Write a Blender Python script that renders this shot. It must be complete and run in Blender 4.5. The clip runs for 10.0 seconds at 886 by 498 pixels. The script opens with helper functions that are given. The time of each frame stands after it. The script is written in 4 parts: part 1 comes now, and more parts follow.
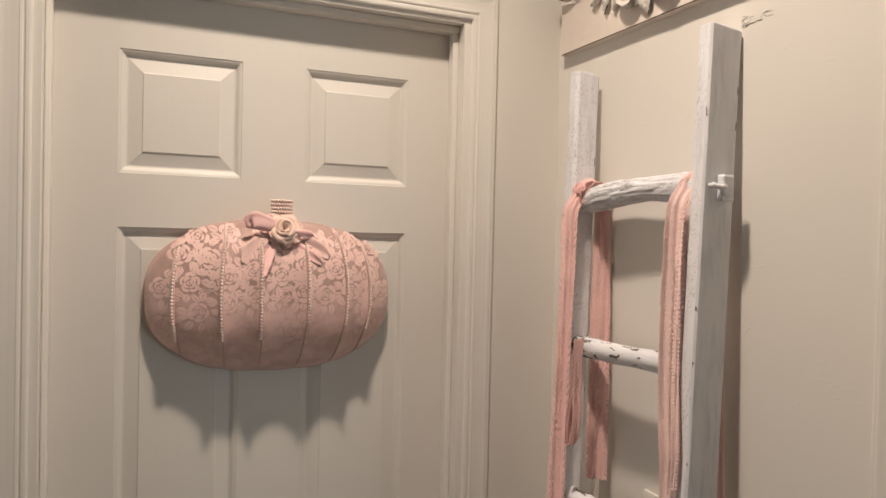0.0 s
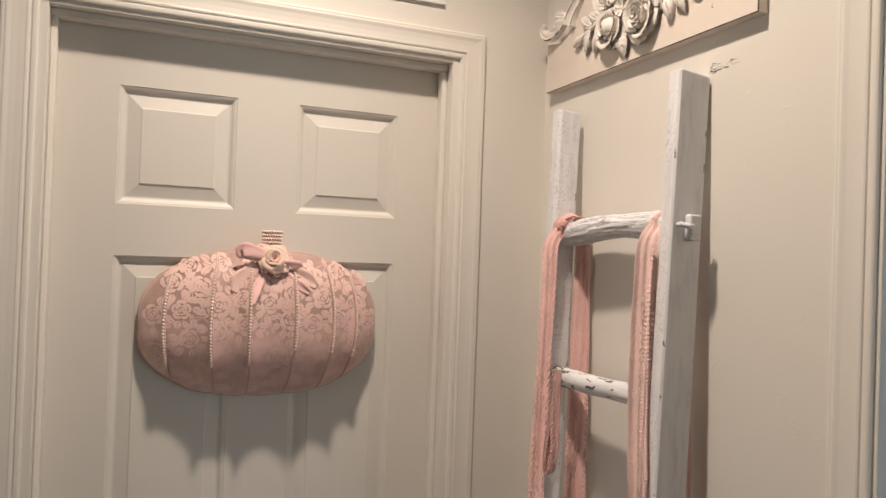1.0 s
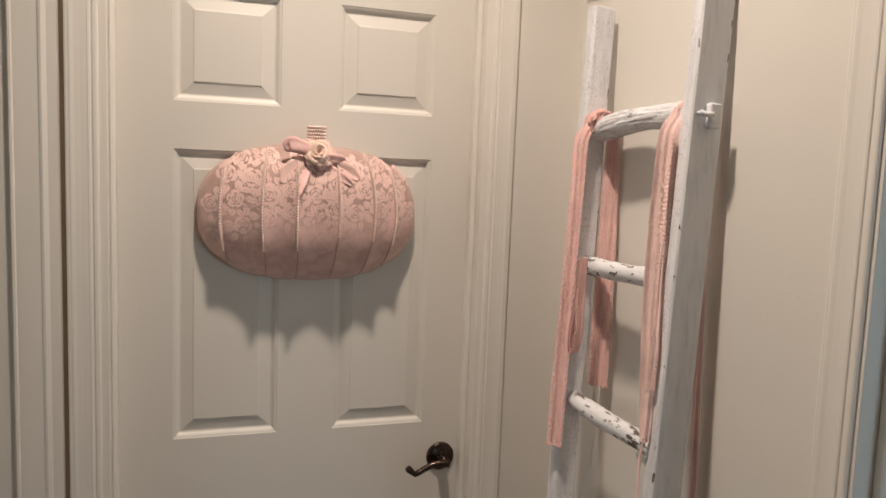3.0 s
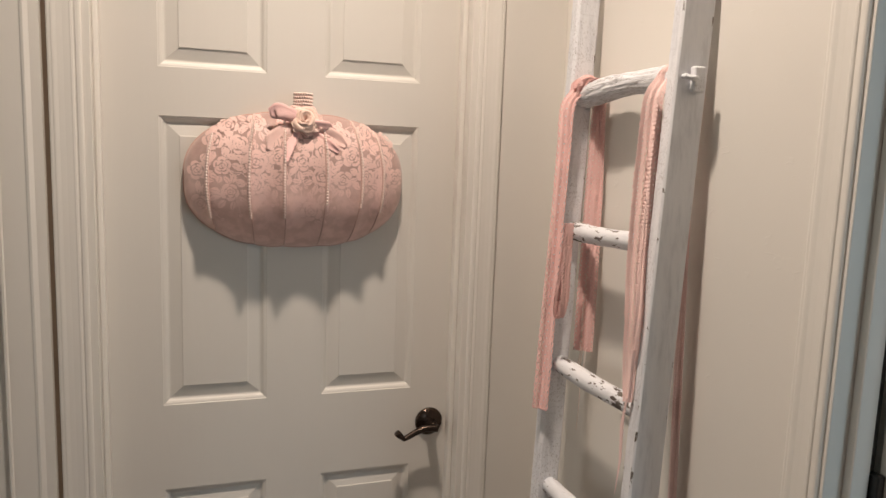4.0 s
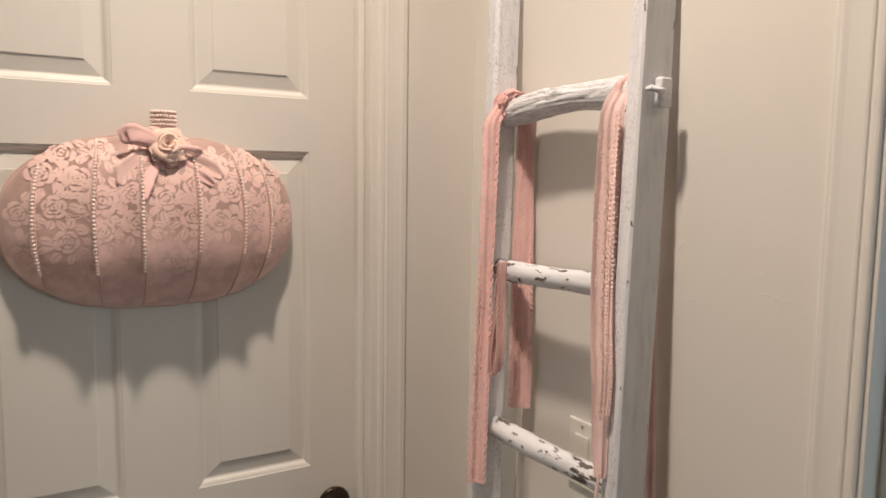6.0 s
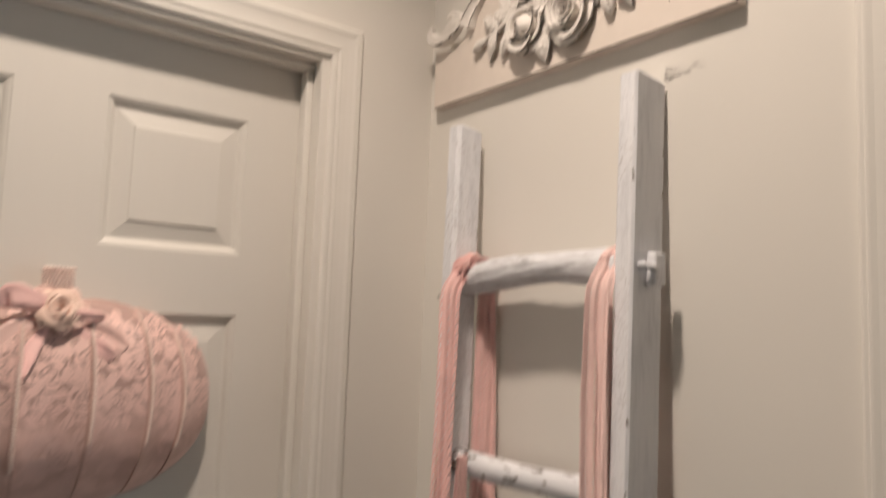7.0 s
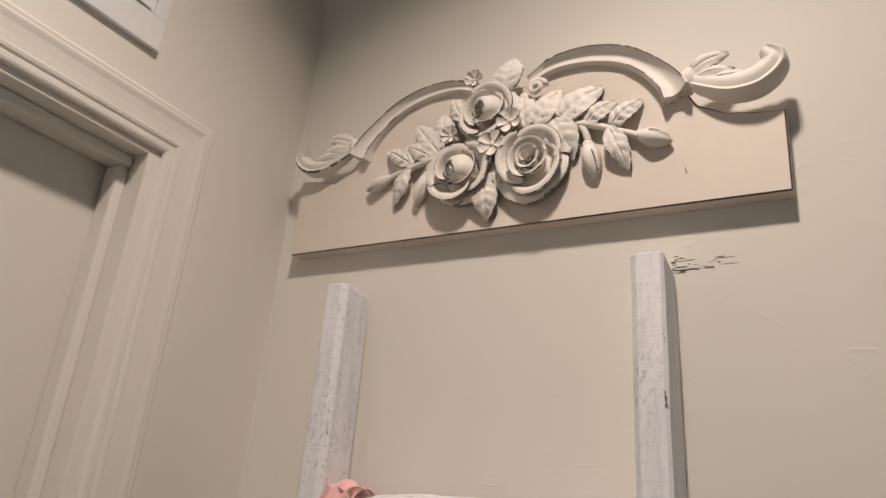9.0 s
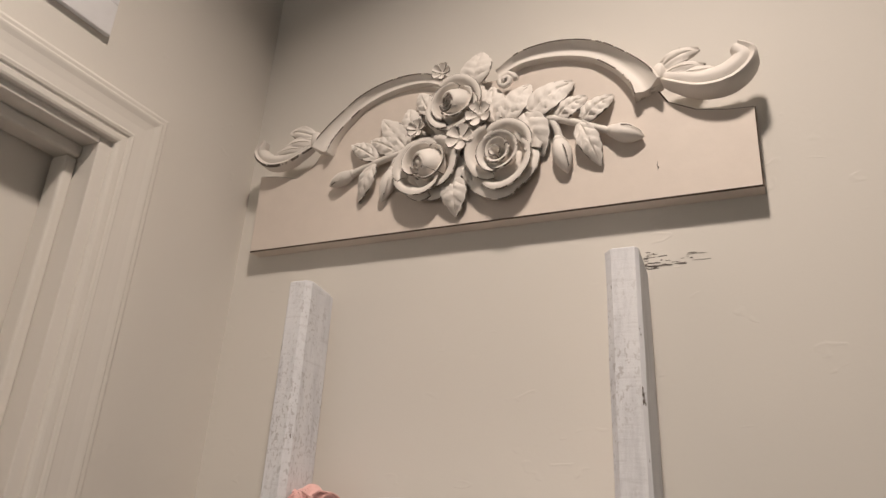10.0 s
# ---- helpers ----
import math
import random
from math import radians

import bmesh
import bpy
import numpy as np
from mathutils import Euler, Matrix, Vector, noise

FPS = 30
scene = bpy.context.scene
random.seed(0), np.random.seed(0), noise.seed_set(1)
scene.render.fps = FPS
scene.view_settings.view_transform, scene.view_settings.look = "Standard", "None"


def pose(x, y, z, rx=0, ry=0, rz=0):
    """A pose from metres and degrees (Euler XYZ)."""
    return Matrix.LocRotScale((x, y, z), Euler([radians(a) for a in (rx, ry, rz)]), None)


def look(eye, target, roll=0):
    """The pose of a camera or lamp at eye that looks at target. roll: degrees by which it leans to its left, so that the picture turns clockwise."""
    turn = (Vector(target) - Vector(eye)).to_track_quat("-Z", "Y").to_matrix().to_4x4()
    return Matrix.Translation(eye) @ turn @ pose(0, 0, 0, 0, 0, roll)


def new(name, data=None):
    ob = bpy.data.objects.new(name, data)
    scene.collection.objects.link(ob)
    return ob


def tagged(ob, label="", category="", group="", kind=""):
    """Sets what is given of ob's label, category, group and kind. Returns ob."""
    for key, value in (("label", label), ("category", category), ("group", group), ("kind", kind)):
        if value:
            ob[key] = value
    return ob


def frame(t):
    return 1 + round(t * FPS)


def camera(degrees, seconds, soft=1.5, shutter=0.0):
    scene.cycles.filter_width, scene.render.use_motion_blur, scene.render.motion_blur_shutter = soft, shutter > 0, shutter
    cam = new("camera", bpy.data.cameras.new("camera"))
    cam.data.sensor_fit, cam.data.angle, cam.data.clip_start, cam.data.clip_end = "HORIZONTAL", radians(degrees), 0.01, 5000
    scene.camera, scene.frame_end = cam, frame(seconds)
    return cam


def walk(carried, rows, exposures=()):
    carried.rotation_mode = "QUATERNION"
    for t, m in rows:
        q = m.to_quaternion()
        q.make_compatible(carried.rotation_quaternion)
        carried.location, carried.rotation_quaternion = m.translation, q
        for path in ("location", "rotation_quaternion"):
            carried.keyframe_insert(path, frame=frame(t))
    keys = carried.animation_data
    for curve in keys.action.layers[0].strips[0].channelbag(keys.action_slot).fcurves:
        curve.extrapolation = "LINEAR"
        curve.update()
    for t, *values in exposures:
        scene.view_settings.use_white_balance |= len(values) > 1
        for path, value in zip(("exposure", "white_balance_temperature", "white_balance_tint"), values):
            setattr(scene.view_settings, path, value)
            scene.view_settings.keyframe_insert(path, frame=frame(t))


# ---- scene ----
cam = camera(63.7, 10.0, shutter=0.5)
PATH = [
    (0, (0.077, 0.215, 1.608), (0.863, 2.054, 1.574), 1.3),
    (0.5, (0.092, 0.201, 1.628), (0.872, 2.043, 1.62), 1.6),
    (1, (0.104, 0.156, 1.629), (0.864, 2.006, 1.654), 2.0),
    (1.5, (0.114, 0.118, 1.628), (0.837, 1.983, 1.647), 2.2),
    (2, (0.12, 0.079, 1.618), (0.804, 1.959, 1.587), 2.4),
    (2.5, (0.132, 0.073, 1.597), (0.775, 1.963, 1.478), 2.3),
    (3, (0.117, 0.062, 1.578), (0.734, 1.954, 1.375), 2.2),
    (4.5, (0.129, 0.048, 1.559), (0.798, 1.912, 1.284), 1.7),
    (5, (0.135, 0.093, 1.565), (0.883, 1.933, 1.327), 1.7),
    (6.5, (0.104, 0.433, 1.586), (1.246, 2.071, 1.458), 1.4),
    (7, (0.157, 0.495, 1.621), (1.356, 2.084, 1.815), 2.1),
    (7.5, (0.242, 0.57, 1.672), (1.487, 2.062, 2.146), 4.6),
    (8, (0.25, 0.672, 1.688), (1.577, 2.06, 2.247), 6.5),
    (8.5, (0.255, 0.816, 1.692), (1.745, 1.964, 2.371), 6.4),
    (9, (0.251, 0.892, 1.696), (1.848, 1.868, 2.401), 5.3),
    (9.5, (0.251, 0.909, 1.693), (1.899, 1.791, 2.406), 4.7),
    (10, (0.26, 0.921, 1.694), (1.92, 1.767, 2.419), 3.9),
]
walk(cam, [(t, look(eye, target, roll)) for t, eye, target, roll in PATH],
     ((0.0, 0.0, 6500, 10), (3.0, 0.07, 6450, 10), (4.5, 0.26, 6400, 10), (6.5, 0.05, 6420, 10), (7.5, -0.35, 6300, 10), (10.0, -0.50, 6200, 10)))

# ---------------------------------------------------------------- light
CEIL, BACK = 2.77, -3.0
world = bpy.data.worlds.new("world")
scene.world = world
world.use_nodes = True
wn = world.node_tree.nodes
sky = wn.new("ShaderNodeTexSky")
sky.sky_type = "NISHITA"
sky.sun_disc = False
sky.sun_elevation, sky.sun_rotation = radians(35), radians(150)
world.node_tree.links.new(sky.outputs[0], wn["Background"].inputs[0])
wn["Background"].inputs[1].default_value = 0.08


def area(name, m, sx, sy, watts, colour, shape="RECTANGLE", spread=180):
    d = bpy.data.lights.new(name, "AREA")
    d.shape, d.size, d.size_y, d.energy, d.color, d.spread = shape, sx, sy, watts, colour, radians(spread)
    ob = new(name, d)
    ob.matrix_world = m
    return ob


LAMP = (0.32, 0.985, 2.765)
area("downlight_lamp", pose(*LAMP), 0.10, 0.10, 12.6, (1.0, 0.822, 0.675), "DISK", 124)
area("hall_window_light", pose(0.0, BACK - 0.02, 1.5, 90, 0, 0), 0.9, 1.2, 1.5, (0.93, 0.95, 0.97))
# Added fill lamp out of view, brightens the ladder wall; no known window
area("west_fill_light", pose(-2.61, 0.95, 1.5, 0, -90, 0), 1.2, 0.9, 7.5, (1.0, 0.93, 0.82))
area("side_room_window_light", pose(2.2, -1.51, 1.5, 90, 0, 0), 1.2, 1.3, 15.0, (0.72, 0.90, 1.0))


# ---------------------------------------------------------------- materials
def nodes_of(name):
    m = bpy.data.materials.new(name)
    m.use_nodes = True
    nt = m.node_tree
    return m, nt, nt.nodes["Principled BSDF"]


def node(nt, kind, **kw):
    n = nt.nodes.new(kind)
    for k, v in kw.items():
        n.inputs[k].default_value = v
    return n


def ramp(nt, fac, stops):
    r = nt.nodes.new("ShaderNodeValToRGB")
    e = r.color_ramp.elements
    while len(e) < len(stops):
        e.new(0.5)
    for el, (p, c) in zip(e, stops):
        el.position, el.color = p, (*c, 1) if len(c) == 3 else c
    nt.links.new(fac, r.inputs[0])
    return r


def mix(nt, fac, a, b):
    n = nt.nodes.new("ShaderNodeMix")
    n.data_type = "RGBA"
    for sock, v in ((n.inputs[0], fac), (n.inputs[6], a), (n.inputs[7], b)):
        if isinstance(v, (int, float)):
            sock.default_value = v
        elif isinstance(v, tuple):
            sock.default_value = (*v, 1)
        else:
            nt.links.new(v, sock)
    return n.outputs[2]


def coords(nt, scale=(1, 1, 1)):
    c = nt.nodes.new("ShaderNodeTexCoord")
    mp = nt.nodes.new("ShaderNodeMapping")
    mp.inputs["Scale"].default_value = scale
    nt.links.new(c.outputs["Object"], mp.inputs[0])
    return mp.outputs[0]


def noise_tex(nt, vec, scale, detail=4.0, rough=0.55):
    n = node(nt, "ShaderNodeTexNoise", Scale=scale, Detail=detail, Roughness=rough)
    nt.links.new(vec, n.inputs["Vector"])
    return n.outputs["Fac"]


def bump(nt, bsdf, height, strength, distance):
    b = node(nt, "ShaderNodeBump", Strength=strength, Distance=distance)
    nt.links.new(height, b.inputs["Height"])
    nt.links.new(b.outputs[0], bsdf.inputs["Normal"])


def add_math(nt, op, a, b):
    n = nt.nodes.new("ShaderNodeMath")
    n.operation = op
    for sock, v in zip(n.inputs, (a, b)):
        if isinstance(v, (int, float)):
            sock.default_value = v
        else:
            nt.links.new(v, sock)
    return n.outputs[0]


def painted(name, col, rough=0.5, big=2.0, fine=60.0, amount=0.05, grain=(1, 1, 1), bstr=0.15, bdist=0.002, streak=0.12):
    m, nt, b = nodes_of(name)
    v = coords(nt, grain)
    n1, n2 = noise_tex(nt, v, big, 3), noise_tex(nt, v, fine, 5)
    dark = tuple(c * (1 - amount * 2) for c in col)
    c1 = ramp(nt, n1, [(0.3, dark), (0.7, col)])
    c2 = mix(nt, streak, c1.outputs[0], ramp(nt, n2, [(0.35, tuple(c * 0.8 for c in col)), (0.6, col)]).outputs[0])
    nt.links.new(c2, b.inputs["Base Color"])
    r = ramp(nt, n1, [(0.3, (rough + 0.08,) * 3), (0.7, (rough - 0.05,) * 3)])
    nt.links.new(r.outputs[0], b.inputs["Roughness"])
    bump(nt, b, n2, bstr, bdist)
    return m


def wall_paint(name, col):
    """Orange-peel wall paint with soft trowel ridges and scuffs."""
    m, nt, b = nodes_of(name)
    v = coords(nt)
    big, fine = noise_tex(nt, v, 1.6, 3), noise_tex(nt, v, 260, 3)
    knock = noise_tex(nt, coords(nt, (1, 1, 2.4)), 11.0, 2.0, 0.5)
    line = ramp(nt, knock, [(0.555, (0, 0, 0)), (0.572, (1, 1, 1)), (0.60, (0.25,) * 3), (0.70, (0.0,) * 3)])
    where = ramp(nt, noise_tex(nt, v, 30.0, 2), [(0.60, (0, 0, 0)), (0.68, (1, 1, 1))])
    ridges = ramp(nt, add_math(nt, "MULTIPLY", line.outputs[0], where.outputs[0]), [(0, (0, 0, 0)), (1, (1, 1, 1))])
    base = ramp(nt, big, [(0.3, tuple(c * 0.94 for c in col)), (0.7, col)])
    nt.links.new(base.outputs[0], b.inputs["Base Color"])
    b.inputs["Roughness"].default_value = 0.62
    h = add_math(nt, "ADD", add_math(nt, "MULTIPLY", ridges.outputs[0], 0.5), add_math(nt, "MULTIPLY", fine, 0.12))
    bump(nt, b, h, 0.23, 0.002)
    return m


M_WALL = wall_paint("wall_paint", (0.76, 0.73, 0.68))
M_CEIL = painted("ceiling_paint", (0.80, 0.78, 0.74), 0.8)
M_TRIM = painted("trim_paint", (0.78, 0.75, 0.70), 0.38, 1.5, 40, 0.02, (1, 1, 0.15), 0.05, 0.002, 0.05)
M_DOOR = painted("door_paint", (0.72, 0.69, 0.64), 0.42, 1.5, 90, 0.02, (1, 1, 0.06), 0.06, 0.002, 0.03)
M_VENT = painted("vent_enamel", (0.82, 0.82, 0.84), 0.35, 3, 80, 0.02)
M_FLOOR = painted("floor_wood", (0.16, 0.10, 0.06), 0.45, 1, 30, 0.2, (6, 0.4, 1))
# brown tone of the shaded gap between the two casings
M_BROWN = painted("gap_shade_brown", (0.46, 0.35, 0.26), 0.5, 2, 50, 0.15, (3, 3, 0.3))
M_BRONZE = painted("dark_bronze", (0.07, 0.05, 0.04), 0.26, 8, 60, 0.1)
M_BRONZE.node_tree.nodes["Principled BSDF"].inputs["Metallic"].default_value = 0.9
M_BLACK = painted("black_iron", (0.012, 0.012, 0.012), 0.4, 8, 60, 0.1)
M_GAP_DARK = painted("dark_gap_shade", (0.05, 0.05, 0.05), 0.6, 8, 60, 0.1)
M_STEEL = painted("steel", (0.55, 0.53, 0.5), 0.3, 8, 60, 0.05)
M_STEEL.node_tree.nodes["Principled BSDF"].inputs["Metallic"].default_value = 1.0
M_PLASTIC = painted("plate_plastic", (0.80, 0.77, 0.70), 0.35, 5, 60, 0.02)


# ---------------------------------------------------------------- mesh helpers
def link(name, bm, material, parent=None, smooth=False, angle=None):
    me = bpy.data.meshes.new(name)
    bmesh.ops.recalc_face_normals(bm, faces=bm.faces)
    bm.to_mesh(me)
    bm.free()
    for mt in material if isinstance(material, (list, tuple)) else (material,):
        me.materials.append(mt)
    if smooth:
        for p in me.polygons:
            p.use_smooth = True
        if angle:
            me.set_sharp_from_angle(angle=radians(angle))
    ob = new(name, me)
    if parent:
        ob.parent = parent
        ob.matrix_parent_inverse = parent.matrix_world.inverted()
    return ob


def part(name, bm, material, parent, label="", smooth=False, angle=None):
    ob = link(name, bm, material, parent, smooth, angle)
    return tagged(ob, label)


def thing(name, m, label, category, group="", kind=""):
    ob = new(name)
    ob.empty_display_size = 0.05
    ob.matrix_world = m
    bpy.context.view_layer.update()
    return tagged(ob, label, category, group, kind)


def box(bm, x0, x1, y0, y1, z0, z1, bevel=0.0, seg=2):
    vs = [bm.verts.new((x, y, z)) for x in (x0, x1) for y in (y0, y1) for z in (z0, z1)]
    fs = [bm.faces.new([vs[i] for i in f]) for f in ((0, 1, 3, 2), (4, 6, 7, 5), (0, 4, 5, 1), (2, 3, 7, 6), (0, 2, 6, 4), (1, 5, 7, 3))]
    if bevel:
        es = list({e for f in fs for e in f.edges})
        bmesh.ops.bevel(bm, geom=es, offset=bevel, segments=seg, affect="EDGES", profile=0.5)
    return bm


def boxes(*bs, bevel=0.0):
    bm = bmesh.new()
    for b in bs:
        box(bm, *b, bevel=bevel)
    return bm


def quad_loops(bm, loops, close=True, cap=False):
    """Skins a list of equal-length vertex rings."""
    rings = [[bm.verts.new(p) for p in lp] for lp in loops]
    n = len(rings[0])
    for a, b in zip(rings, rings[1:]):
        for i in range(n if close else n - 1):
            bm.faces.new((a[i], a[(i + 1) % n], b[(i + 1) % n], b[i]))
    if cap:
        bm.faces.new(rings[0])
        bm.faces.new(rings[-1][::-1])
    return rings


def tube(bm, pts, radius, sides=10, squash=1.0, up=(0, 0, 1)):
    """A closed tube along points; radius may be a number or one number a point."""
    pts = [Vector(p) for p in pts]
    rad = radius if isinstance(radius, (list, tuple)) else [radius] * len(pts)
    loops = []
    for i, p in enumerate(pts):
        d = (pts[min(i + 1, len(pts) - 1)] - pts[max(i - 1, 0)]).normalized()
        a = d.cross(Vector(up))
        a = (a if a.length > 1e-4 else d.cross(Vector((1, 0, 0)))).normalized()
        b = a.cross(d)
        loops.append([p + rad[i] * (math.cos(t) * a + squash * math.sin(t) * b) for t in (2 * math.pi * k / sides for k in range(sides))])
    quad_loops(bm, loops, True, True)
    return bm


def spline(pts, n):
    """Catmull-Rom through points."""
    pts = [Vector(p) for p in pts]
    P = [2 * pts[0] - pts[1]] + pts + [2 * pts[-1] - pts[-2]]
    out = []
    for k in range(n + 1):
        f = (len(pts) - 1) * k / n
        i = min(int(f), len(pts) - 2)
        t = f - i
        a, b, c, d = P[i], P[i + 1], P[i + 2], P[i + 3]
        out.append(0.5 * (2 * b + (c - a) * t + (2 * a - 5 * b + 4 * c - d) * t * t + (3 * b - a - 3 * c + d) * t ** 3))
    return out


def ball(bm, c, r, u=8, v=6, scale=(1, 1, 1)):
    m = Matrix.Translation(c) @ Matrix.Diagonal((*scale, 1))
    bmesh.ops.create_uvsphere(bm, u_segments=u, v_segments=v, radius=r, matrix=m)


# ---------------------------------------------------------------- setting
WY, WX = 1.548, 0.912          # faces of the door wall and of the ladder wall
DY = 1.600                     # face of the panel door
JL, JR, JH = -0.071, 0.684, 2.044      # jamb faces and head of the panel door
SL, SR, SH = -0.060, 0.671, 2.030      # door stops

tagged(link("floor", boxes((-2.6, 3.4, BACK - 0.1, 2.1, -0.1, 0.0)), M_FLOOR), kind="structure")
tagged(link("ceiling", boxes((-2.6, 3.4, BACK - 0.1, 2.1, CEIL, CEIL + 0.1)), M_CEIL), kind="structure")
tagged(link("wall_north", boxes(
    (-0.139, JL - 0.018, WY, WY + 0.115, 0, CEIL), (JR + 0.018, WX, WY, WY + 0.115, 0, CEIL),
    (JL - 0.018, JR + 0.018, WY, WY + 0.115, JH + 0.018, CEIL), (-0.152, -0.139, WY + 0.03, WY + 0.115, 0, CEIL),
    (-0.23, -0.152, WY, WY + 0.115, 0, CEIL), (-2.6, -0.23, WY, WY + 0.115, 2.06, CEIL), (-2.6, -1.05, WY, WY + 0.115, 0, 2.06)), M_WALL), kind="structure")
RY0, RY1 = -0.03, 0.742        # doorway in the ladder wall
tagged(link("wall_east", boxes(
    (WX, WX + 0.115, RY1 + 0.018, 2.1, 0, CEIL), (WX, WX + 0.115, BACK, RY0 - 0.018, 0, CEIL),
    (WX, WX + 0.115, RY0 - 0.018, RY1 + 0.018, JH + 0.018, CEIL)), M_WALL), kind="structure")
# Unseen wall; its opening is made up for the west fill lamp
tagged(link("wall_west", boxes((-2.7, -2.6, BACK, 0.5, 0, CEIL), (-2.7, -2.6, 1.4, 2.1, 0, CEIL), (-2.7, -2.6, 0.5, 1.4, 0, 0.9), (-2.7, -2.6, 0.5, 1.4, 2.1, CEIL)), M_WALL), kind="structure")
tagged(link("wall_south", boxes((-2.6, -0.45, BACK - 0.1, BACK, 0, CEIL), (0.45, 3.4, BACK - 0.1, BACK, 0, CEIL),
    (-0.45, 0.45, BACK - 0.1, BACK, 0, 0.9), (-0.45, 0.45, BACK - 0.1, BACK, 2.1, CEIL)), M_WALL), kind="structure")
tagged(link("wall_side_room", boxes((3.3, 3.4, BACK, 2.1, 0, CEIL), (WX + 0.115, 3.3, 2.0, 2.1, 0, CEIL),
    (WX + 0.115, 1.6, -1.6, -1.5, 0, CEIL), (2.8, 3.3, -1.6, -1.5, 0, CEIL), (1.6, 2.8, -1.6, -1.5, 0, 0.85), (1.6, 2.8, -1.6, -1.5, 2.15, CEIL)), M_WALL), kind="structure")
tagged(link("wall_behind_door", boxes((-2.6, 0.9, 2.0, 2.1, 0, CEIL)), M_WALL), kind="structure")

# Jambs and stops of the panel door
tagged(link("door_jamb", boxes(
    (JL - 0.018, JL, WY - 0.001, WY + 0.116, 0, JH + 0.018), (JR, JR + 0.018, WY - 0.001, WY + 0.116, 0, JH + 0.018),
    (JL, JR, WY - 0.001, WY + 0.116, JH, JH + 0.018), bevel=0.0012), M_TRIM), kind="structure")
tagged(link("door_stop", boxes(
    (JL, SL, DY - 0.026, DY - 0.001, 0, SH), (SR, JR, DY - 0.026, DY - 0.001, 0, SH), (JL, JR, DY - 0.030, DY - 0.001, SH, JH), bevel=0.003), M_TRIM), kind="structure")

# Colonial casing: distance from the opening, height off the wall
PROFILE = [(0.0, 0.0), (0.0, 0.0045), (0.0015, 0.0068), (0.004, 0.0078), (0.009, 0.0080), (0.0105, 0.0062), (0.0125, 0.0062), (0.0138, 0.0082), (0.0170, 0.0090), (0.0190, 0.0084),
           (0.030, 0.0084), (0.040, 0.0092), (0.0455, 0.0106), (0.048, 0.0108), (0.050, 0.0100), (0.0535, 0.0102), (0.0565, 0.0088), (0.057, 0.0066), (0.057, 0.0)]


def casing(name, a, b, top, at, profile=PROFILE, sides=("l", "h", "r")):
    """Mitred casing round an opening a..b up to top; at(s, off, z) maps along-wall, off-wall and height to the world."""
    trim = thing(name, pose(0, 0, 0), "cream painted moulded door casing", "door casing", kind="structure")
    for side in sides:
        bm = bmesh.new()
        if side == "h":
            loops = [[(a - u, h, top + u) for u, h in profile], [(b + u, h, top + u) for u, h in profile]]
        else:
            e, sg = (a, -1) if side == "l" else (b, 1)
            loops = [[(e + sg * u, h, 0) for u, h in profile], [(e + sg * u, h, top + u) for u, h in profile]]
        quad_loops(bm, [[at(*p) for p in lp] for lp in loops], True, True)
        part("casing_head" if side == "h" else "casing_side", bm, M_TRIM, trim)
    return trim


casing("door_casing", JL - 0.014, JR + 0.015, JH + 0.008, lambda s, o, z: (s, WY - o, z))
casing("closet_casing", -1.05, -0.232, JH + 0.008, lambda s, o, z: (s, WY - o, z),
       [(0.0, 0.0), (0.0, 0.010), (0.002, 0.0135), (0.006, 0.0135), (0.008, 0.011), (0.048, 0.0115), (0.051, 0.0145), (0.055, 0.0155), (0.060, 0.013), (0.063, 0.0115), (0.080, 0.0115), (0.080, 0.0)])
# Strip set in the gap, its brown standing in for the corner's shadow
tagged(link("gap_shade_strip", boxes((-0.1515, -0.1395, WY + 0.003, WY + 0.03, 0, CEIL)), M_BROWN), kind="structure")
tagged(link("closet_door", boxes((-1.05, -0.229, WY - 0.001, WY + 0.034, 0.01, 2.05)), M_DOOR), "cream painted closet door beside the panel door", "door", kind="structure")

casing("side_casing", RY0 - 0.004, RY1 + 0.006, JH + 0.008, lambda s, o, z: (WX - o, s, z))
tagged(link("side_jamb", boxes(
    (WX - 0.001, WX + 0.116, RY1, RY1 + 0.018, 0, JH + 0.018), (WX - 0.001, WX + 0.116, RY0 - 0.018, RY0, 0, JH + 0.018), (WX - 0.001, WX + 0.116, RY0, RY1, JH, JH + 0.018), bevel=0.0015), M_TRIM), kind="structure")
tagged(link("side_stop", boxes((WX + 0.032, WX + 0.064, RY1 - 0.014, RY1, 0, JH), (WX + 0.032, WX + 0.064, RY0, RY0 + 0.014, 0, JH), bevel=0.002), M_TRIM), kind="structure")
# Dark strip that paints the shadow in the gap before the open leaf
tagged(link("hinge_gap_shade", boxes((WX + 0.0645, WX + 0.0775, RY1 - 0.008, RY1 - 0.0005, 0, JH - 0.001))  , M_GAP_DARK), kind="structure")
leaf = thing("side_door", pose(WX + 0.080, 0.70, 0), "white painted door standing open into the side room", "door", kind="structure")
part("leaf", boxes((WX + 0.079, WX + 0.839, 0.692, 0.727, 0.012, 2.035), bevel=0.002), M_TRIM, leaf)
for hz in (0.28, 1.10, 1.80):
    part("hinge", boxes((WX + 0.0655, WX + 0.0785, 0.716, 0.7335, hz - 0.05, hz + 0.05), bevel=0.002), M_BLACK, leaf, "black iron butt hinge")


# ---------------------------------------------------------------- panel door
PX = [(0.042, 0.253), (0.373, 0.583)]
PZ = [(0.235, 0.822), (1.010, 1.613), (1.709, 1.928)]
SLAB = (JL + 0.001, JR - 0.001, 0.012, 2.040)
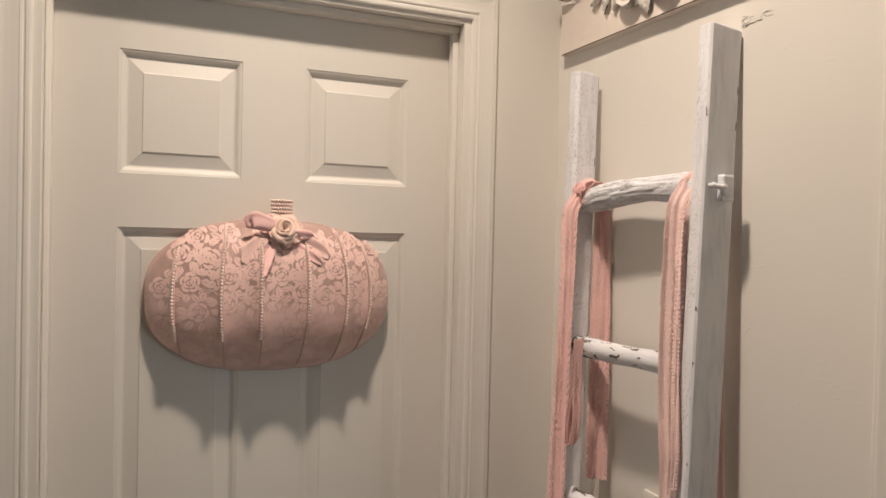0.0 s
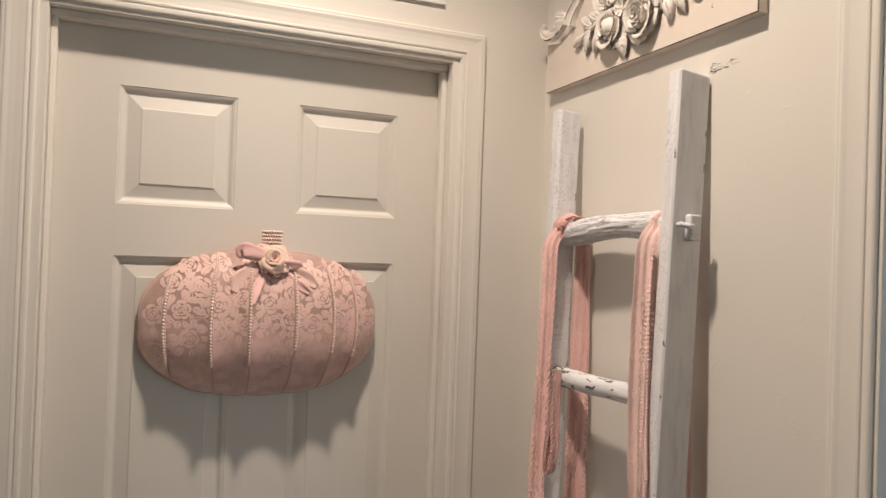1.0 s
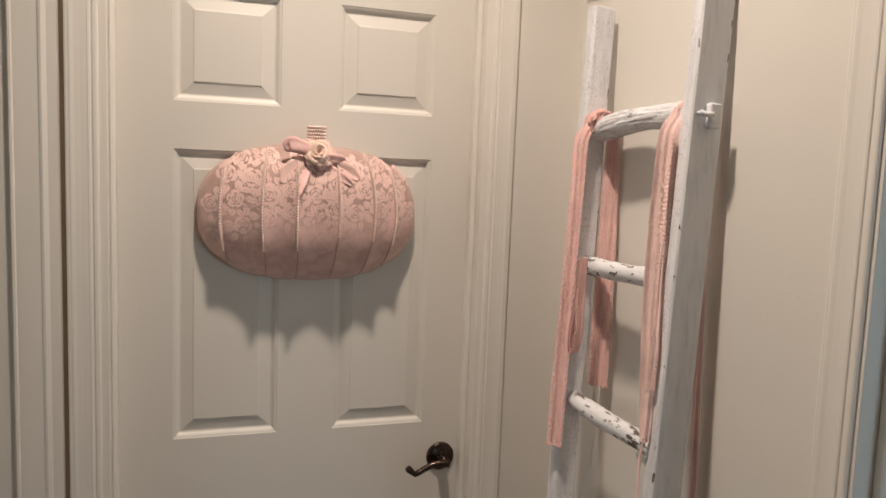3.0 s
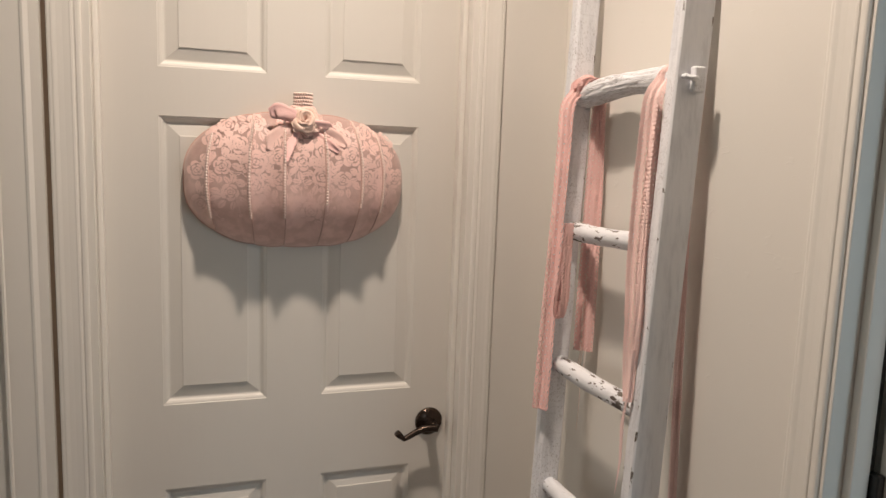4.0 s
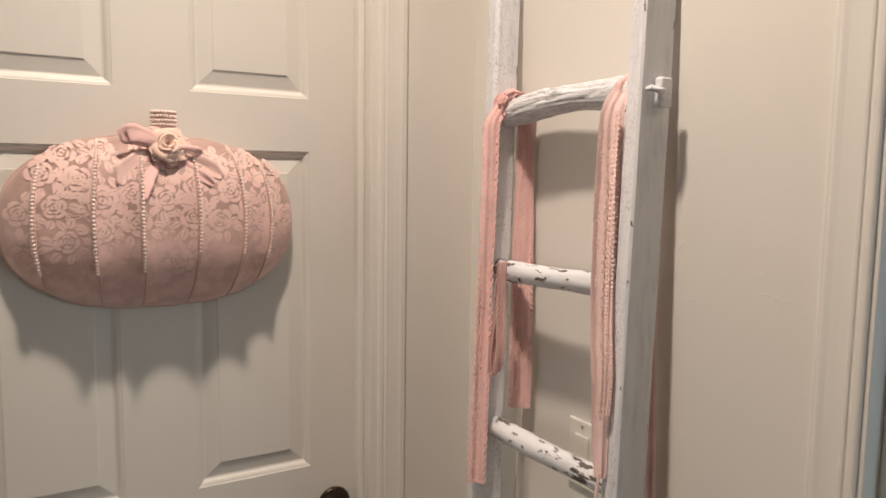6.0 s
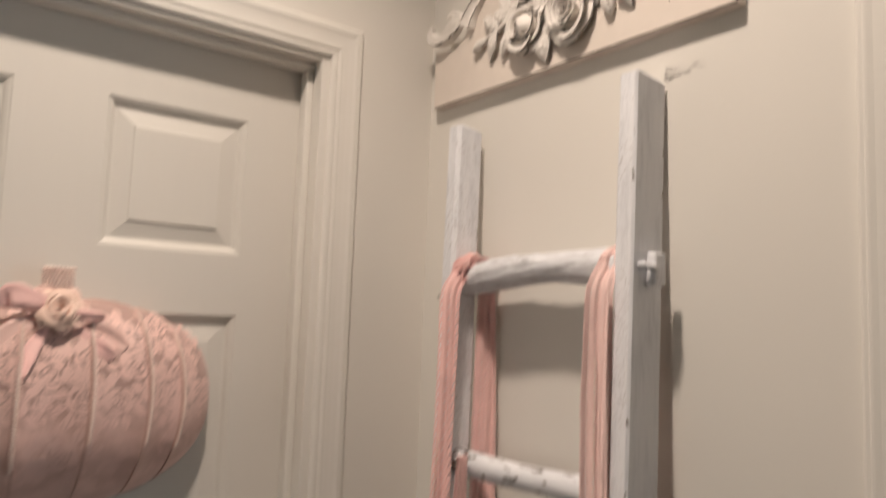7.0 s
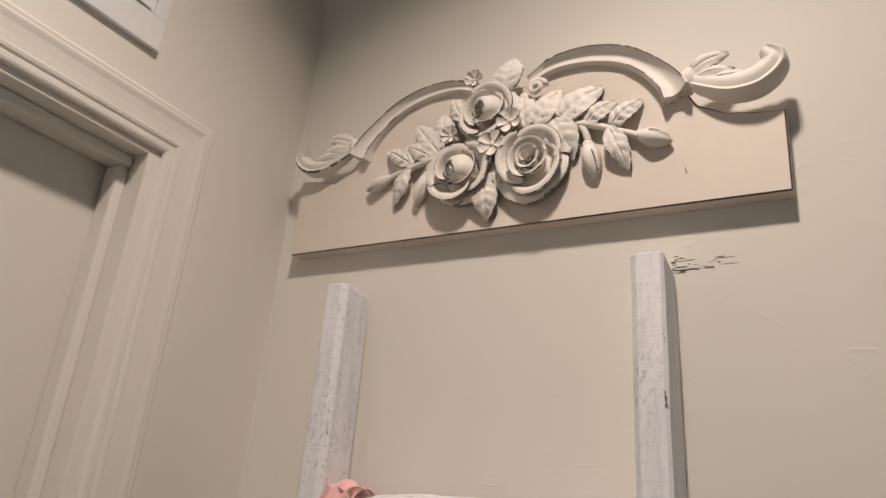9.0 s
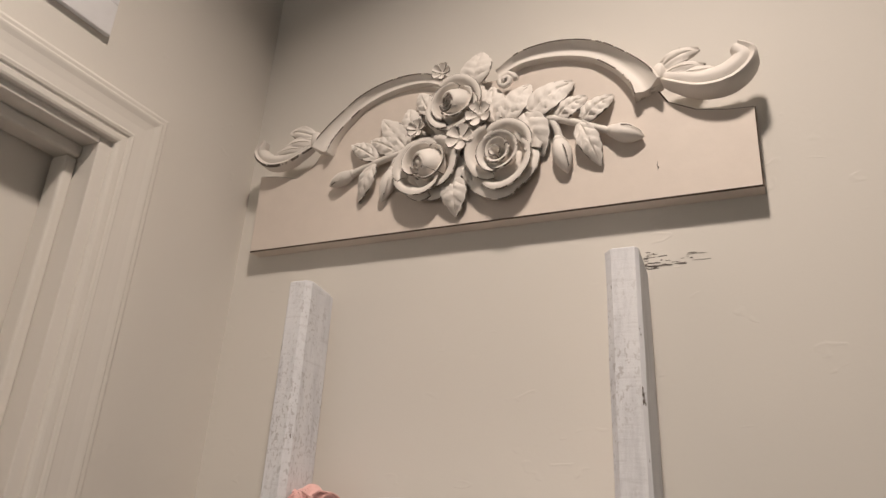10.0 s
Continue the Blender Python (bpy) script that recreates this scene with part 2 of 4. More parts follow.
door = thing("door_1", pose(0.307, DY, 0), "closed cream six-panel moulded interior door", "door", kind="structure")


def door_slab():
    bm = bmesh.new()
    xs = [SLAB[0], PX[0][0], PX[0][1], PX[1][0], PX[1][1], SLAB[1]]
    zs = [SLAB[2], PZ[0][0], PZ[0][1], PZ[1][0], PZ[1][1], PZ[2][0], PZ[2][1], SLAB[3]]
    grid = [[bm.verts.new((x, DY, z)) for z in zs] for x in xs]
    for i in range(5):
        for j in range(7):
            if not (i in (1, 3) and j in (1, 3, 5)):
                bm.faces.new((grid[i][j], grid[i + 1][j], grid[i + 1][j + 1], grid[i][j + 1]))
    rim = [(SLAB[0], SLAB[2]), (SLAB[1], SLAB[2]), (SLAB[1], SLAB[3]), (SLAB[0], SLAB[3])]
    quad_loops(bm, [[(x, DY, z) for x, z in rim], [(x, DY + 0.035, z) for x, z in rim]])
    bm.faces.new([bm.verts.new((x, DY + 0.035, z)) for x, z in rim])
    return bm


def door_panel(x0, x1, z0, z1):
    """Ovolo sticking down to a groove, a long bevel and a raised field."""
    bm = bmesh.new()
    steps = [(0, 0), (0.0012, 0.0016), (0.004, 0.0022), (0.0075, 0.0045), (0.0105, 0.0085), (0.0130, 0.0095), (0.0150, 0.0095), (0.0385, 0.0042), (0.0392, 0.0026), (0.0405, 0.0022)]
    loops = [[(x0 + o, DY + d, z0 + o), (x1 - o, DY + d, z0 + o), (x1 - o, DY + d, z1 - o), (x0 + o, DY + d, z1 - o)] for o, d in steps]
    rings = quad_loops(bm, loops)
    bm.faces.new(rings[-1])
    return bm


part("slab", door_slab(), M_DOOR, door)
for x0, x1 in PX:
    for z0, z1 in PZ:
        part("panel", door_panel(x0, x1, z0, z1), M_DOOR, door)


# ---------------------------------------------------------------- lever handle
lever = thing("lever_handle", pose(0.628, DY, 0.924), "dark bronze lever door handle on a round rose", "door handle")


def lathe(bm, profile, c, axis_y=-1, sides=28):
    quad_loops(bm, [[(c[0] + r * math.cos(t), c[1] + axis_y * h, c[2] + r * math.sin(t)) for t in (2 * math.pi * k / sides for k in range(sides))] for r, h in profile], True, True)
    return bm


LV = (0.630, DY, 0.924)
part("rose", lathe(bmesh.new(), [(0.0335, 0), (0.0335, 0.003), (0.031, 0.006), (0.026, 0.009), (0.0235, 0.0095), (0.017, 0.0125), (0.0125, 0.0145), (0.0115, 0.020), (0.0115, 0.040), (0.009, 0.0425), (0.001, 0.043)], LV), M_BRONZE, lever, smooth=True, angle=40)
bm = bmesh.new()
pts, rad = [], []
for k in range(17):
    s = k / 16
    pts.append((LV[0] + 0.008 - 0.098 * s, LV[1] - 0.047 + 0.004 * math.sin(3.1 * s), LV[2] - 0.002 + 0.006 * math.sin(s * 5.2) - 0.016 * s + (0.020 * max(0, s - 0.82) / 0.18)))
    rad.append(0.0088 - 0.0028 * s + (0.0015 if s > 0.9 else 0))
tube(bm, pts, rad, 12, 1.0)
part("lever", bm, M_BRONZE, lever, smooth=True)

# ---------------------------------------------------------------- air vent above the door
VX0, VX1, VZ0, VZ1 = 0.125, 0.660, 2.160, 2.520
vent = thing("air_vent", pose(0.39, WY, VZ0), "white enamelled return air grille with angled louvres", "air vent")
part("frame", boxes((VX0, VX1, WY - 0.007, WY - 0.0005, VZ0, VZ0 + 0.040), (VX0, VX1, WY - 0.007, WY - 0.0005, VZ1 - 0.040, VZ1),
                    (VX0, VX0 + 0.016, WY - 0.007, WY - 0.0005, VZ0 + 0.040, VZ1 - 0.040), (VX1 - 0.016, VX1, WY - 0.007, WY - 0.0005, VZ0 + 0.040, VZ1 - 0.040), bevel=0.0012), M_VENT, vent)
bays = [(VX0 + 0.016 + i * 0.1258, VX0 + 0.016 + (i + 1) * 0.1258) for i in range(4)]
part("backing", boxes((VX0 + 0.016, VX1 - 0.016, WY - 0.0012, WY - 0.0004, VZ0 + 0.04, VZ1 - 0.04)), M_VENT, vent)
for i, (a, b) in enumerate(bays):
    if i:
        part("divider", boxes((a - 0.006, a + 0.006, WY - 0.0072, WY - 0.0013, VZ0 + 0.0402, VZ1 - 0.0402), bevel=0.002), M_VENT, vent)
    for k in range(12):
        z = VZ0 + 0.043 + k * 0.0228
        bm = bmesh.new()
        prof = [(-0.0014, z + 0.0215), (-0.0028, z + 0.0215), (-0.0072, z + 0.0045), (-0.0076, z + 0.001), (-0.0066, z), (-0.0058, z + 0.003)]
        quad_loops(bm, [[(x, WY + y, zz) for y, zz in prof] for x in (a + 0.007, b - 0.007)], True, True)
        part("louvre", bm, M_VENT, vent)
for sx in (VX0 + 0.09, VX1 - 0.101):
    part("screw", lathe(bmesh.new(), [(0.0035, 0), (0.0035, 0.0008), (0.002, 0.0018), (0.0005, 0.002)], (sx, WY - 0.0068, VZ0 + 0.021), sides=10), M_STEEL, vent)

# ---------------------------------------------------------------- light switch on the ladder wall
switch = thing("light_switch", pose(WX, 1.192, 1.113), "cream plastic rocker light switch plate behind the ladder", "light switch")
part("plate", boxes((WX - 0.006, WX - 0.0005, 1.157, 1.227, 1.056, 1.170), bevel=0.0025), M_PLASTIC, switch)
part("rocker", boxes((WX - 0.009, WX - 0.0062, 1.1755, 1.2085, 1.080, 1.146), bevel=0.0012), M_PLASTIC, switch)
for sz in (1.066, 1.160):
    part("screw", boxes((WX - 0.0072, WX - 0.0061, 1.1895, 1.1945, sz - 0.0025, sz + 0.0025), bevel=0.0008), M_STEEL, switch)


# ---------------------------------------------------------------- ladder
def chippy(name, grain, chips=0.60, saw=None, cracks=0.0):
    """Chalky white paint over dark wood, worn through along the grain; saw: stretch of cross-grain marks; cracks: depth of long splits."""
    m, nt, b = nodes_of(name)
    v = coords(nt, grain)
    g = noise_tex(nt, v, 22, 8, 0.65)
    spots = noise_tex(nt, coords(nt, tuple(0.5 + 0.5 * a for a in grain)), 46, 5, 0.6)
    big = noise_tex(nt, coords(nt), 7, 3)
    wear = add_math(nt, "ADD", add_math(nt, "MULTIPLY", spots, 0.7), add_math(nt, "MULTIPLY", big, 0.35))
    fac = ramp(nt, wear, [(chips, (0, 0, 0)), (chips + 0.02, (1, 1, 1))]).outputs[0]
    paint = ramp(nt, g, [(0.30, (0.60, 0.61, 0.645)), (0.5, (0.745, 0.755, 0.79)), (0.75, (0.80, 0.805, 0.83))]).outputs[0]
    h = g
    if saw:
        fleck = noise_tex(nt, coords(nt, (1, 1, 0.6)), 330, 3, 0.6)
        zone = noise_tex(nt, coords(nt, (1, 1, 0.5)), 16, 3)
        dots = add_math(nt, "MULTIPLY", ramp(nt, fleck, [(0.555, (0, 0, 0)), (0.60, (1, 1, 1))]).outputs[0], ramp(nt, zone, [(0.42, (0, 0, 0)), (0.60, (0.42,) * 3)]).outputs[0])
        paint = mix(nt, dots, paint, (0.27, 0.24, 0.23))
        sw = noise_tex(nt, coords(nt, saw), 30, 4, 0.7)
        paint = mix(nt, ramp(nt, sw, [(0.33, (0.25,) * 3), (0.43, (0, 0, 0))]).outputs[0], paint, (0.42, 0.41, 0.42))
        h = add_math(nt, "ADD", h, add_math(nt, "MULTIPLY", sw, 0.5))
    if cracks:
        cr = ramp(nt, noise_tex(nt, coords(nt, tuple(a * 1.4 if a > 1 else a * 0.5 for a in grain)), 30, 4, 0.6), [(0.455, (0, 0, 0)), (0.49, (1, 1, 1)), (0.505, (1, 1, 1)), (0.53, (0, 0, 0))]).outputs[0]
        paint = mix(nt, add_math(nt, "MULTIPLY", cr, cracks), paint, (0.17, 0.15, 0.14))
        h = add_math(nt, "SUBTRACT", h, add_math(nt, "MULTIPLY", cr, 1.2))
    wood = ramp(nt, g, [(0.3, (0.05, 0.04, 0.035)), (0.7, (0.18, 0.15, 0.13))]).outputs[0]
    nt.links.new(mix(nt, fac, paint, wood), b.inputs["Base Color"])
    b.inputs["Roughness"].default_value = 0.62
    bump(nt, b, add_math(nt, "SUBTRACT", h, add_math(nt, "MULTIPLY", fac, 0.6)), 0.45, 0.0015)
    return m


M_STILE = chippy("worn_white_stile", (3, 3, 0.5), 0.675, (0.6, 0.6, 7))
M_SIDE = chippy("plain_white_stile", (3, 3, 0.5), 0.70)
M_ARRIS = chippy("worn_stile_edge", (3, 3, 0.4), 0.605)
M_RUNG = chippy("worn_white_rung", (3, 0.42, 3), 0.585)
M_SPLIT = chippy("split_rung", (4, 0.30, 4), 0.68, None, 0.45)

LTOP = 1.932


def lad_x(z):
    return 0.848 - 0.065 * (LTOP - z)


def lad_right(z):
    return 0.996 + 0.033 * (z - 0.87)


def lad_left(z):
    return 1.343 + 0.060 * (z - 0.87)


ladder = thing("ladder", pose(0.80, 1.18, 0), "chippy white-painted wooden ladder leaning on the wall", "ladder")


def stile(edge, inner, seed, w, d):
    """A rectangular rail with eased, slightly wandering edges."""
    rng = random.Random(seed)
    bm = bmesh.new()
    loops = []
    n = 60
    for k in range(n + 1):
        z = LTOP * k / n
        x0, y0 = lad_x(z), edge(z)
        e = 0.003
        j = [rng.uniform(-0.0006, 0.0006) for _ in range(8)]
        b = 0.006  # the front corner on the room side is eased more
        sec = [(e, 0), (w - b, 0), (w, b), (w - 0.001, d - e), (w - e, d), (e, d), (0.002, d - e), (0, e)]
        tilt = 0.006 if k == n else 0.0
        loops.append([(x0 + dd + jj, y0 + inner * ww + jj, z - tilt * (dd / d)) for (ww, dd), jj in zip(sec, j)])
    mid = sum((Vector(p) for p in loops[-1]), Vector()) / 8
    loops.append([mid + (Vector(p) - mid) * 0.84 + Vector((0, 0, 0.003)) for p in loops[-1]])
    quad_loops(bm, loops, True, True)
    return bm


for edge, inner, sd, w, d in ((lad_right, 1, 3, 0.030, 0.060), (lad_left, -1, 5, 0.028, 0.050)):
    st = part("stile", stile(edge, inner, sd, w, d), [M_STILE, M_ARRIS, M_SIDE], ladder, smooth=True, angle=30)
    for p in st.data.polygons:
        if abs(p.normal.y) > 0.9 and inner > 0:
            p.material_index = 2
        if 0.25 < p.normal.z < 0.93:
            p.material_index = 1
        if p.area < 0.00022 and abs(p.normal.x) > 0.3 and abs(p.normal.y) > 0.3:
            p.material_index = 1
def split_branch(bm, pts, rad):
    """A rough branch whose surface is drawn into long ridges and splits, with one knot."""
    loops, n, sides = [], 90, 64
    line = spline(pts, n)
    wid = [w.x for w in spline([Vector((w, 0, 0)) for w in rad], n)]
    for k, p in enumerate(line):
        ring = []
        for a in range(sides):
            t = 2 * math.pi * a / sides
            s = k / n
            q = Vector((3.4 * math.cos(t), 3.4 * math.sin(t), 2.2 * s))
            split = max(0.0, 1 - abs(noise.noise(q + Vector((0.35 * math.sin(9 * s), 0, 5)))) * 7)
            ridge = noise.noise(q * 2.1 + Vector((3, 1, 0)))
            knot = math.exp(-((s - 0.52) / 0.035) ** 2 - ((t - 2.55) / 0.22) ** 2)
            r = wid[k] * (1 + 0.05 * ridge) - 0.0026 * split * (0.4 + 0.6 * math.sin(math.pi * s)) + 0.0035 * knot
            ring.append(p + Vector((r * math.cos(t), 0, r * math.sin(t))))
        loops.append(ring)
    quad_loops(bm, loops, True, True)
    return bm


RUNGS = [1.690, 1.415, 1.135, 0.877, 0.630, 0.370, 0.110]
for i, z in enumerate(RUNGS):
    rng = random.Random(20 + i)
    bm = bmesh.new()
    y0, y1, n = lad_right(z) + 0.028, lad_left(z) - 0.024, 22
    pts, rad = [], []
    for k in range(n + 1):
        s = k / n
        bow = 0.010 * math.sin(math.pi * s) if i == 0 else 0.002 * math.sin(5 * s + i)
        pts.append((lad_x(z) + 0.0310, y0 + (y1 - y0) * s, z + bow - (0.004 if i else 0.010) * s))
        rad.append((0.0225 if i == 0 else 0.0180) + rng.uniform(-0.0006, 0.0006) + (0.0022 * math.sin(9 * s + 1) if i == 0 else 0.0008 * math.sin(8 * s + i)))
    if i:
        tube(bm, pts, rad, 18)
    else:
        split_branch(bm, pts, rad)
    part("rung", bm, M_RUNG if i else M_SPLIT, ladder, "knotty split rung" if i == 0 else "", smooth=True)
# painted latch block on a pin, on the outer face of one stile
hx, hy, hz = lad_x(1.69), lad_right(1.69), 1.690
bm = bmesh.new()
tube(bm, [(hx + 0.012, hy - 0.010, hz + 0.002), (hx + 0.020, hy - 0.012, hz), (hx + 0.030, hy - 0.013, hz - 0.001)], [0.0035, 0.004, 0.005], 10)
ball(bm, (hx + 0.012, hy - 0.008, hz + 0.002), 0.0048)
tube(bm, [(hx + 0.012, hy + 0.003, hz + 0.002), (hx + 0.012, hy - 0.008, hz + 0.002)], 0.0032, 8, up=(1, 0, 0))
part("latch_pin", bm, M_STILE, ladder, smooth=True)
part("latch_block", boxes((hx + 0.024, hx + 0.045, hy - 0.015, hy - 0.001, hz - 0.022, hz + 0.018), bevel=0.003), M_STILE, ladder, "white painted latch block")
bm = bmesh.new()
yl = lad_left(1.655)
tube(bm, [(lad_x(1.655) + 0.010, yl - 0.004, 1.655), (lad_x(1.655) + 0.010, yl + 0.012, 1.655)], 0.0022, 10)
ball(bm, (lad_x(1.655) + 0.010, yl + 0.013, 1.656), 0.0048)
part("screw", bm, M_STEEL, ladder, "steel screw head", smooth=True)


# ---------------------------------------------------------------- carved rose sign
def plaster(name, col):
    """Cream paint with brown wear on the raised edges."""
    m, nt, b = nodes_of(name)
    v = coords(nt)
    n1, n2 = noise_tex(nt, v, 9, 4), noise_tex(nt, v, 70, 5)
    geo = nt.nodes.new("ShaderNodeNewGeometry")
    edge = ramp(nt, geo.outputs["Pointiness"], [(0.60, (0, 0, 0)), (0.68, (0.7, 0.7, 0.7))])
    patch = ramp(nt, n2, [(0.50, (0, 0, 0)), (0.60, (1, 1, 1))])
    worn = add_math(nt, "MULTIPLY", edge.outputs[0], patch.outputs[0])
    base = ramp(nt, n1, [(0.3, tuple(c * 0.93 for c in col)), (0.7, col)])
    nt.links.new(mix(nt, worn, base.outputs[0], (0.16, 0.11, 0.08)), b.inputs["Base Color"])
    b.inputs["Roughness"].default_value = 0.55
    bump(nt, b, n2, 0.12, 0.001)
    return m


M_SIGN = plaster("cream_carving", (0.83, 0.785, 0.735))
def rim_wear(name, col, dark):
    """Rubbed edge: paint broken by dark wood."""
    m, nt, b = nodes_of(name)
    n = noise_tex(nt, coords(nt), 75, 4)
    nt.links.new(mix(nt, ramp(nt, n, [(0.42, (0, 0, 0)), (0.47, (0.92,) * 3)]).outputs[0], col, dark), b.inputs["Base Color"])
    b.inputs["Roughness"].default_value = 0.6
    return m


M_RIM = rim_wear("rubbed_rim", (0.81, 0.765, 0.715), (0.075, 0.052, 0.038))
M_BOARD = painted("cream_board", (0.78, 0.70, 0.63), 0.5, 4, 50, 0.03)
M_EDGE = painted("worn_edge", (0.13, 0.085, 0.06), 0.6, 30, 120, 0.3)
SX, SY, SZ = 0.893, 1.218, 1.996


def S(u, v, w):
    """Sign coordinates: u along the wall, v up, w off the board's face."""
    return Vector((SX - w, SY - u, SZ + v))


def sheet(bm, P, thick, border=""):
    """A sheet with thickness over a grid of points; border: which edges of the grid are rubbed."""
    n, k = len(P), len(P[0])
    nor = []
    for i in range(n):
        row = []
        for j in range(k):
            a = P[min(i + 1, n - 1)][j] - P[max(i - 1, 0)][j]
            b = P[i][min(j + 1, k - 1)] - P[i][max(j - 1, 0)]
            c = a.cross(b)
            row.append(c.normalized() if c.length > 1e-12 else Vector((0, 0, 1)))
        nor.append(row)
    A = [[bm.verts.new(P[i][j]) for j in range(k)] for i in range(n)]
    B = [[bm.verts.new(P[i][j] - thick * nor[i][j]) for j in range(k)] for i in range(n)]
    for i in range(n - 1):
        for j in range(k - 1):
            f = bm.faces.new((A[i][j], A[i + 1][j], A[i + 1][j + 1], A[i][j + 1]))
            g = bm.faces.new((B[i][j], B[i][j + 1], B[i + 1][j + 1], B[i + 1][j]))
            if ("a" in border and i in (0, n - 2)) or ("s" in border and j == k - 2):
                f.material_index = g.material_index = 1
    rim = [(i, 0) for i in range(n)] + [(n - 1, j) for j in range(1, k)] + [(i, k - 1) for i in range(n - 2, -1, -1)] + [(0, j) for j in range(k - 2, 0, -1)]
    for (i, j), (p, q) in zip(rim, rim[1:] + rim[:1]):
        bm.faces.new((A[i][j], B[i][j], B[p][q], A[p][q])).material_index = 1


def lip(bm, pts, r=0.0006):
    """A thin rubbed line along an edge."""
    n0 = len(bm.faces)
    tube(bm, pts, r, 5)
    bm.faces.ensure_lookup_table()
    for f in bm.faces[n0:]:
        f.material_index = 1


def add_rose(name, place, cu, cv, r, h, seed, mats, parent, label="", thick=0.0012, rings=None):
    """A rose: open outer petals, cupped inner ones and a rolled heart, each petal a mesh of its own."""
    rng = random.Random(seed)
    bm = bmesh.new()
    loops = [[place(cu + r * q * math.cos(t), cv + r * q * math.sin(t), h * 0.34 * (1 - q * q) + 0.001) for t in (2 * math.pi * k / 20 for k in range(20))] for q in (0.92, 0.7, 0.4, 0.1)]
    quad_loops(bm, loops, True, True)
    base = part(name, bm, mats, parent, label, smooth=True, angle=60)
    rings = rings or [(4, 0.50, 1.08, 0.04, 0.50, 1.00, 0.35), (3, 0.56, 0.93, 0.04, 0.84, 1.30, 0.16), (3, 0.30, 0.53, 0.08, 1.00, 1.35, 0.0), (2, 0.15, 0.33, 0.25, 1.06, 1.85, 0.0), (1, 0.04, 0.14, 0.3, 1.08, 2.7, 0.0)]
    for ring, (n, ra, rb, ha, hb, half, curl) in enumerate(rings):
        t0 = rng.uniform(0, 6)
        for k in range(n):
            mid = t0 + 2 * math.pi * k / n + rng.uniform(-0.10, 0.10)
            rr, skew, turn = rng.uniform(0.92, 1.08), rng.uniform(-0.16, 0.16), rng.choice((-1, 1))
            ou, ov = (rng.uniform(-0.07, 0.07) * r, rng.uniform(-0.07, 0.07) * r) if ring else (0.0, 0.0)
            P = []
            for i in range(13):
                a = -1 + i / 6
                row = []
                for s in (0, 0.16, 0.34, 0.52, 0.70, 0.82, 0.91, 1.0):
                    edge = 1 - 0.16 * abs(a) ** 4
                    lean = 1 + 0.085 * a * turn
                    rho = r * (ra + (rb * rr * edge - ra) * s ** 1.15) * lean
                    w = h * (ha + (hb - ha) * math.sin(s * math.pi / 2) ** 0.8 - curl * max(0, s - 0.72) * 1.3 - 0.07 * a * a + skew * a * s)
                    th = mid + a * half * (0.80 + 0.20 * s)
                    row.append(place(cu + ou + rho * math.cos(th), cv + ov + rho * math.sin(th), w))
                P.append(row)
            bm = bmesh.new()
            sheet(bm, P, thick)
            if place is S:
                lip(bm, [r_[-1] + (r_[-1] - r_[-2]).normalized() * 0.0002 for r_ in P], 0.00095)
            part("petal", bm, mats, base, smooth=True, angle=50)
    return base


def leaf_mesh(place, u0, v0, u1, v1, width, w0, w1, bend=0.008, n=10, vein=0.0030, worn=False):
    """A carved leaf from stalk to tip with a midrib and side veins."""
    bm = bmesh.new()
    d = Vector((u1 - u0, v1 - v0))
    L = d.length
    d.normalize()
    e = Vector((-d.y, d.x))
    P = []
    for a in (-1, -0.91, -0.7, -0.45, -0.22, 0, 0.22, 0.45, 0.7, 0.91, 1):
        row = []
        for j in range(n + 1):
            s = j / n
            prof = max(math.sin(math.pi * min(1, 0.06 + 0.94 * s) ** 0.85), 0.02) ** 0.8
            q = Vector((u0, v0)) + d * L * s + e * a * width / 2 * prof
            w = w0 + (w1 - w0) * s + bend * math.sin(math.pi * s) - 0.0025 * abs(a) ** 1.5 * prof + vein * math.cos(2 * math.pi * (s * 4.5 - abs(a))) * abs(a) * (1 - abs(a)) * 2.2 * prof - (0.0018 if a == 0 else 0) + (0.0016 * math.sin(7 * s + a) if worn and abs(a) > 0.8 else 0)
            row.append(place(q.x, q.y, w))
        P.append(row)
    sheet(bm, P, 0.0016 if place is S else 0.0012)
    if worn:
        for row in (P[0], P[-1]):
            lip(bm, row[1:], 0.0010)
        up = place(0, 0, 0.0003) - place(0, 0, 0)
        lip(bm, [p + up for p in P[5][2:-1]], 0.0006)
    return bm


def bud_mesh(place, u0, v0, u1, v1, r, w):
    bm = bmesh.new()
    d = Vector((u1 - u0, v1 - v0))
    loops = []
    for j in range(9):
        s = j / 8
        rr = r * max(0.06, math.sin(math.pi * (0.10 + 0.88 * s)) ** 0.8)
        c = Vector((u0, v0)) + d * s
        e = Vector((-d.y, d.x)).normalized()
        loops.append([place(c.x + e.x * rr * math.cos(t), c.y + e.y * rr * math.cos(t), w + rr * math.sin(t) * (1 + 0.12 * math.cos(3 * t))) for t in (2 * math.pi * k / 14 for k in range(14))])
    quad_loops(bm, loops, True, True)
    return bm


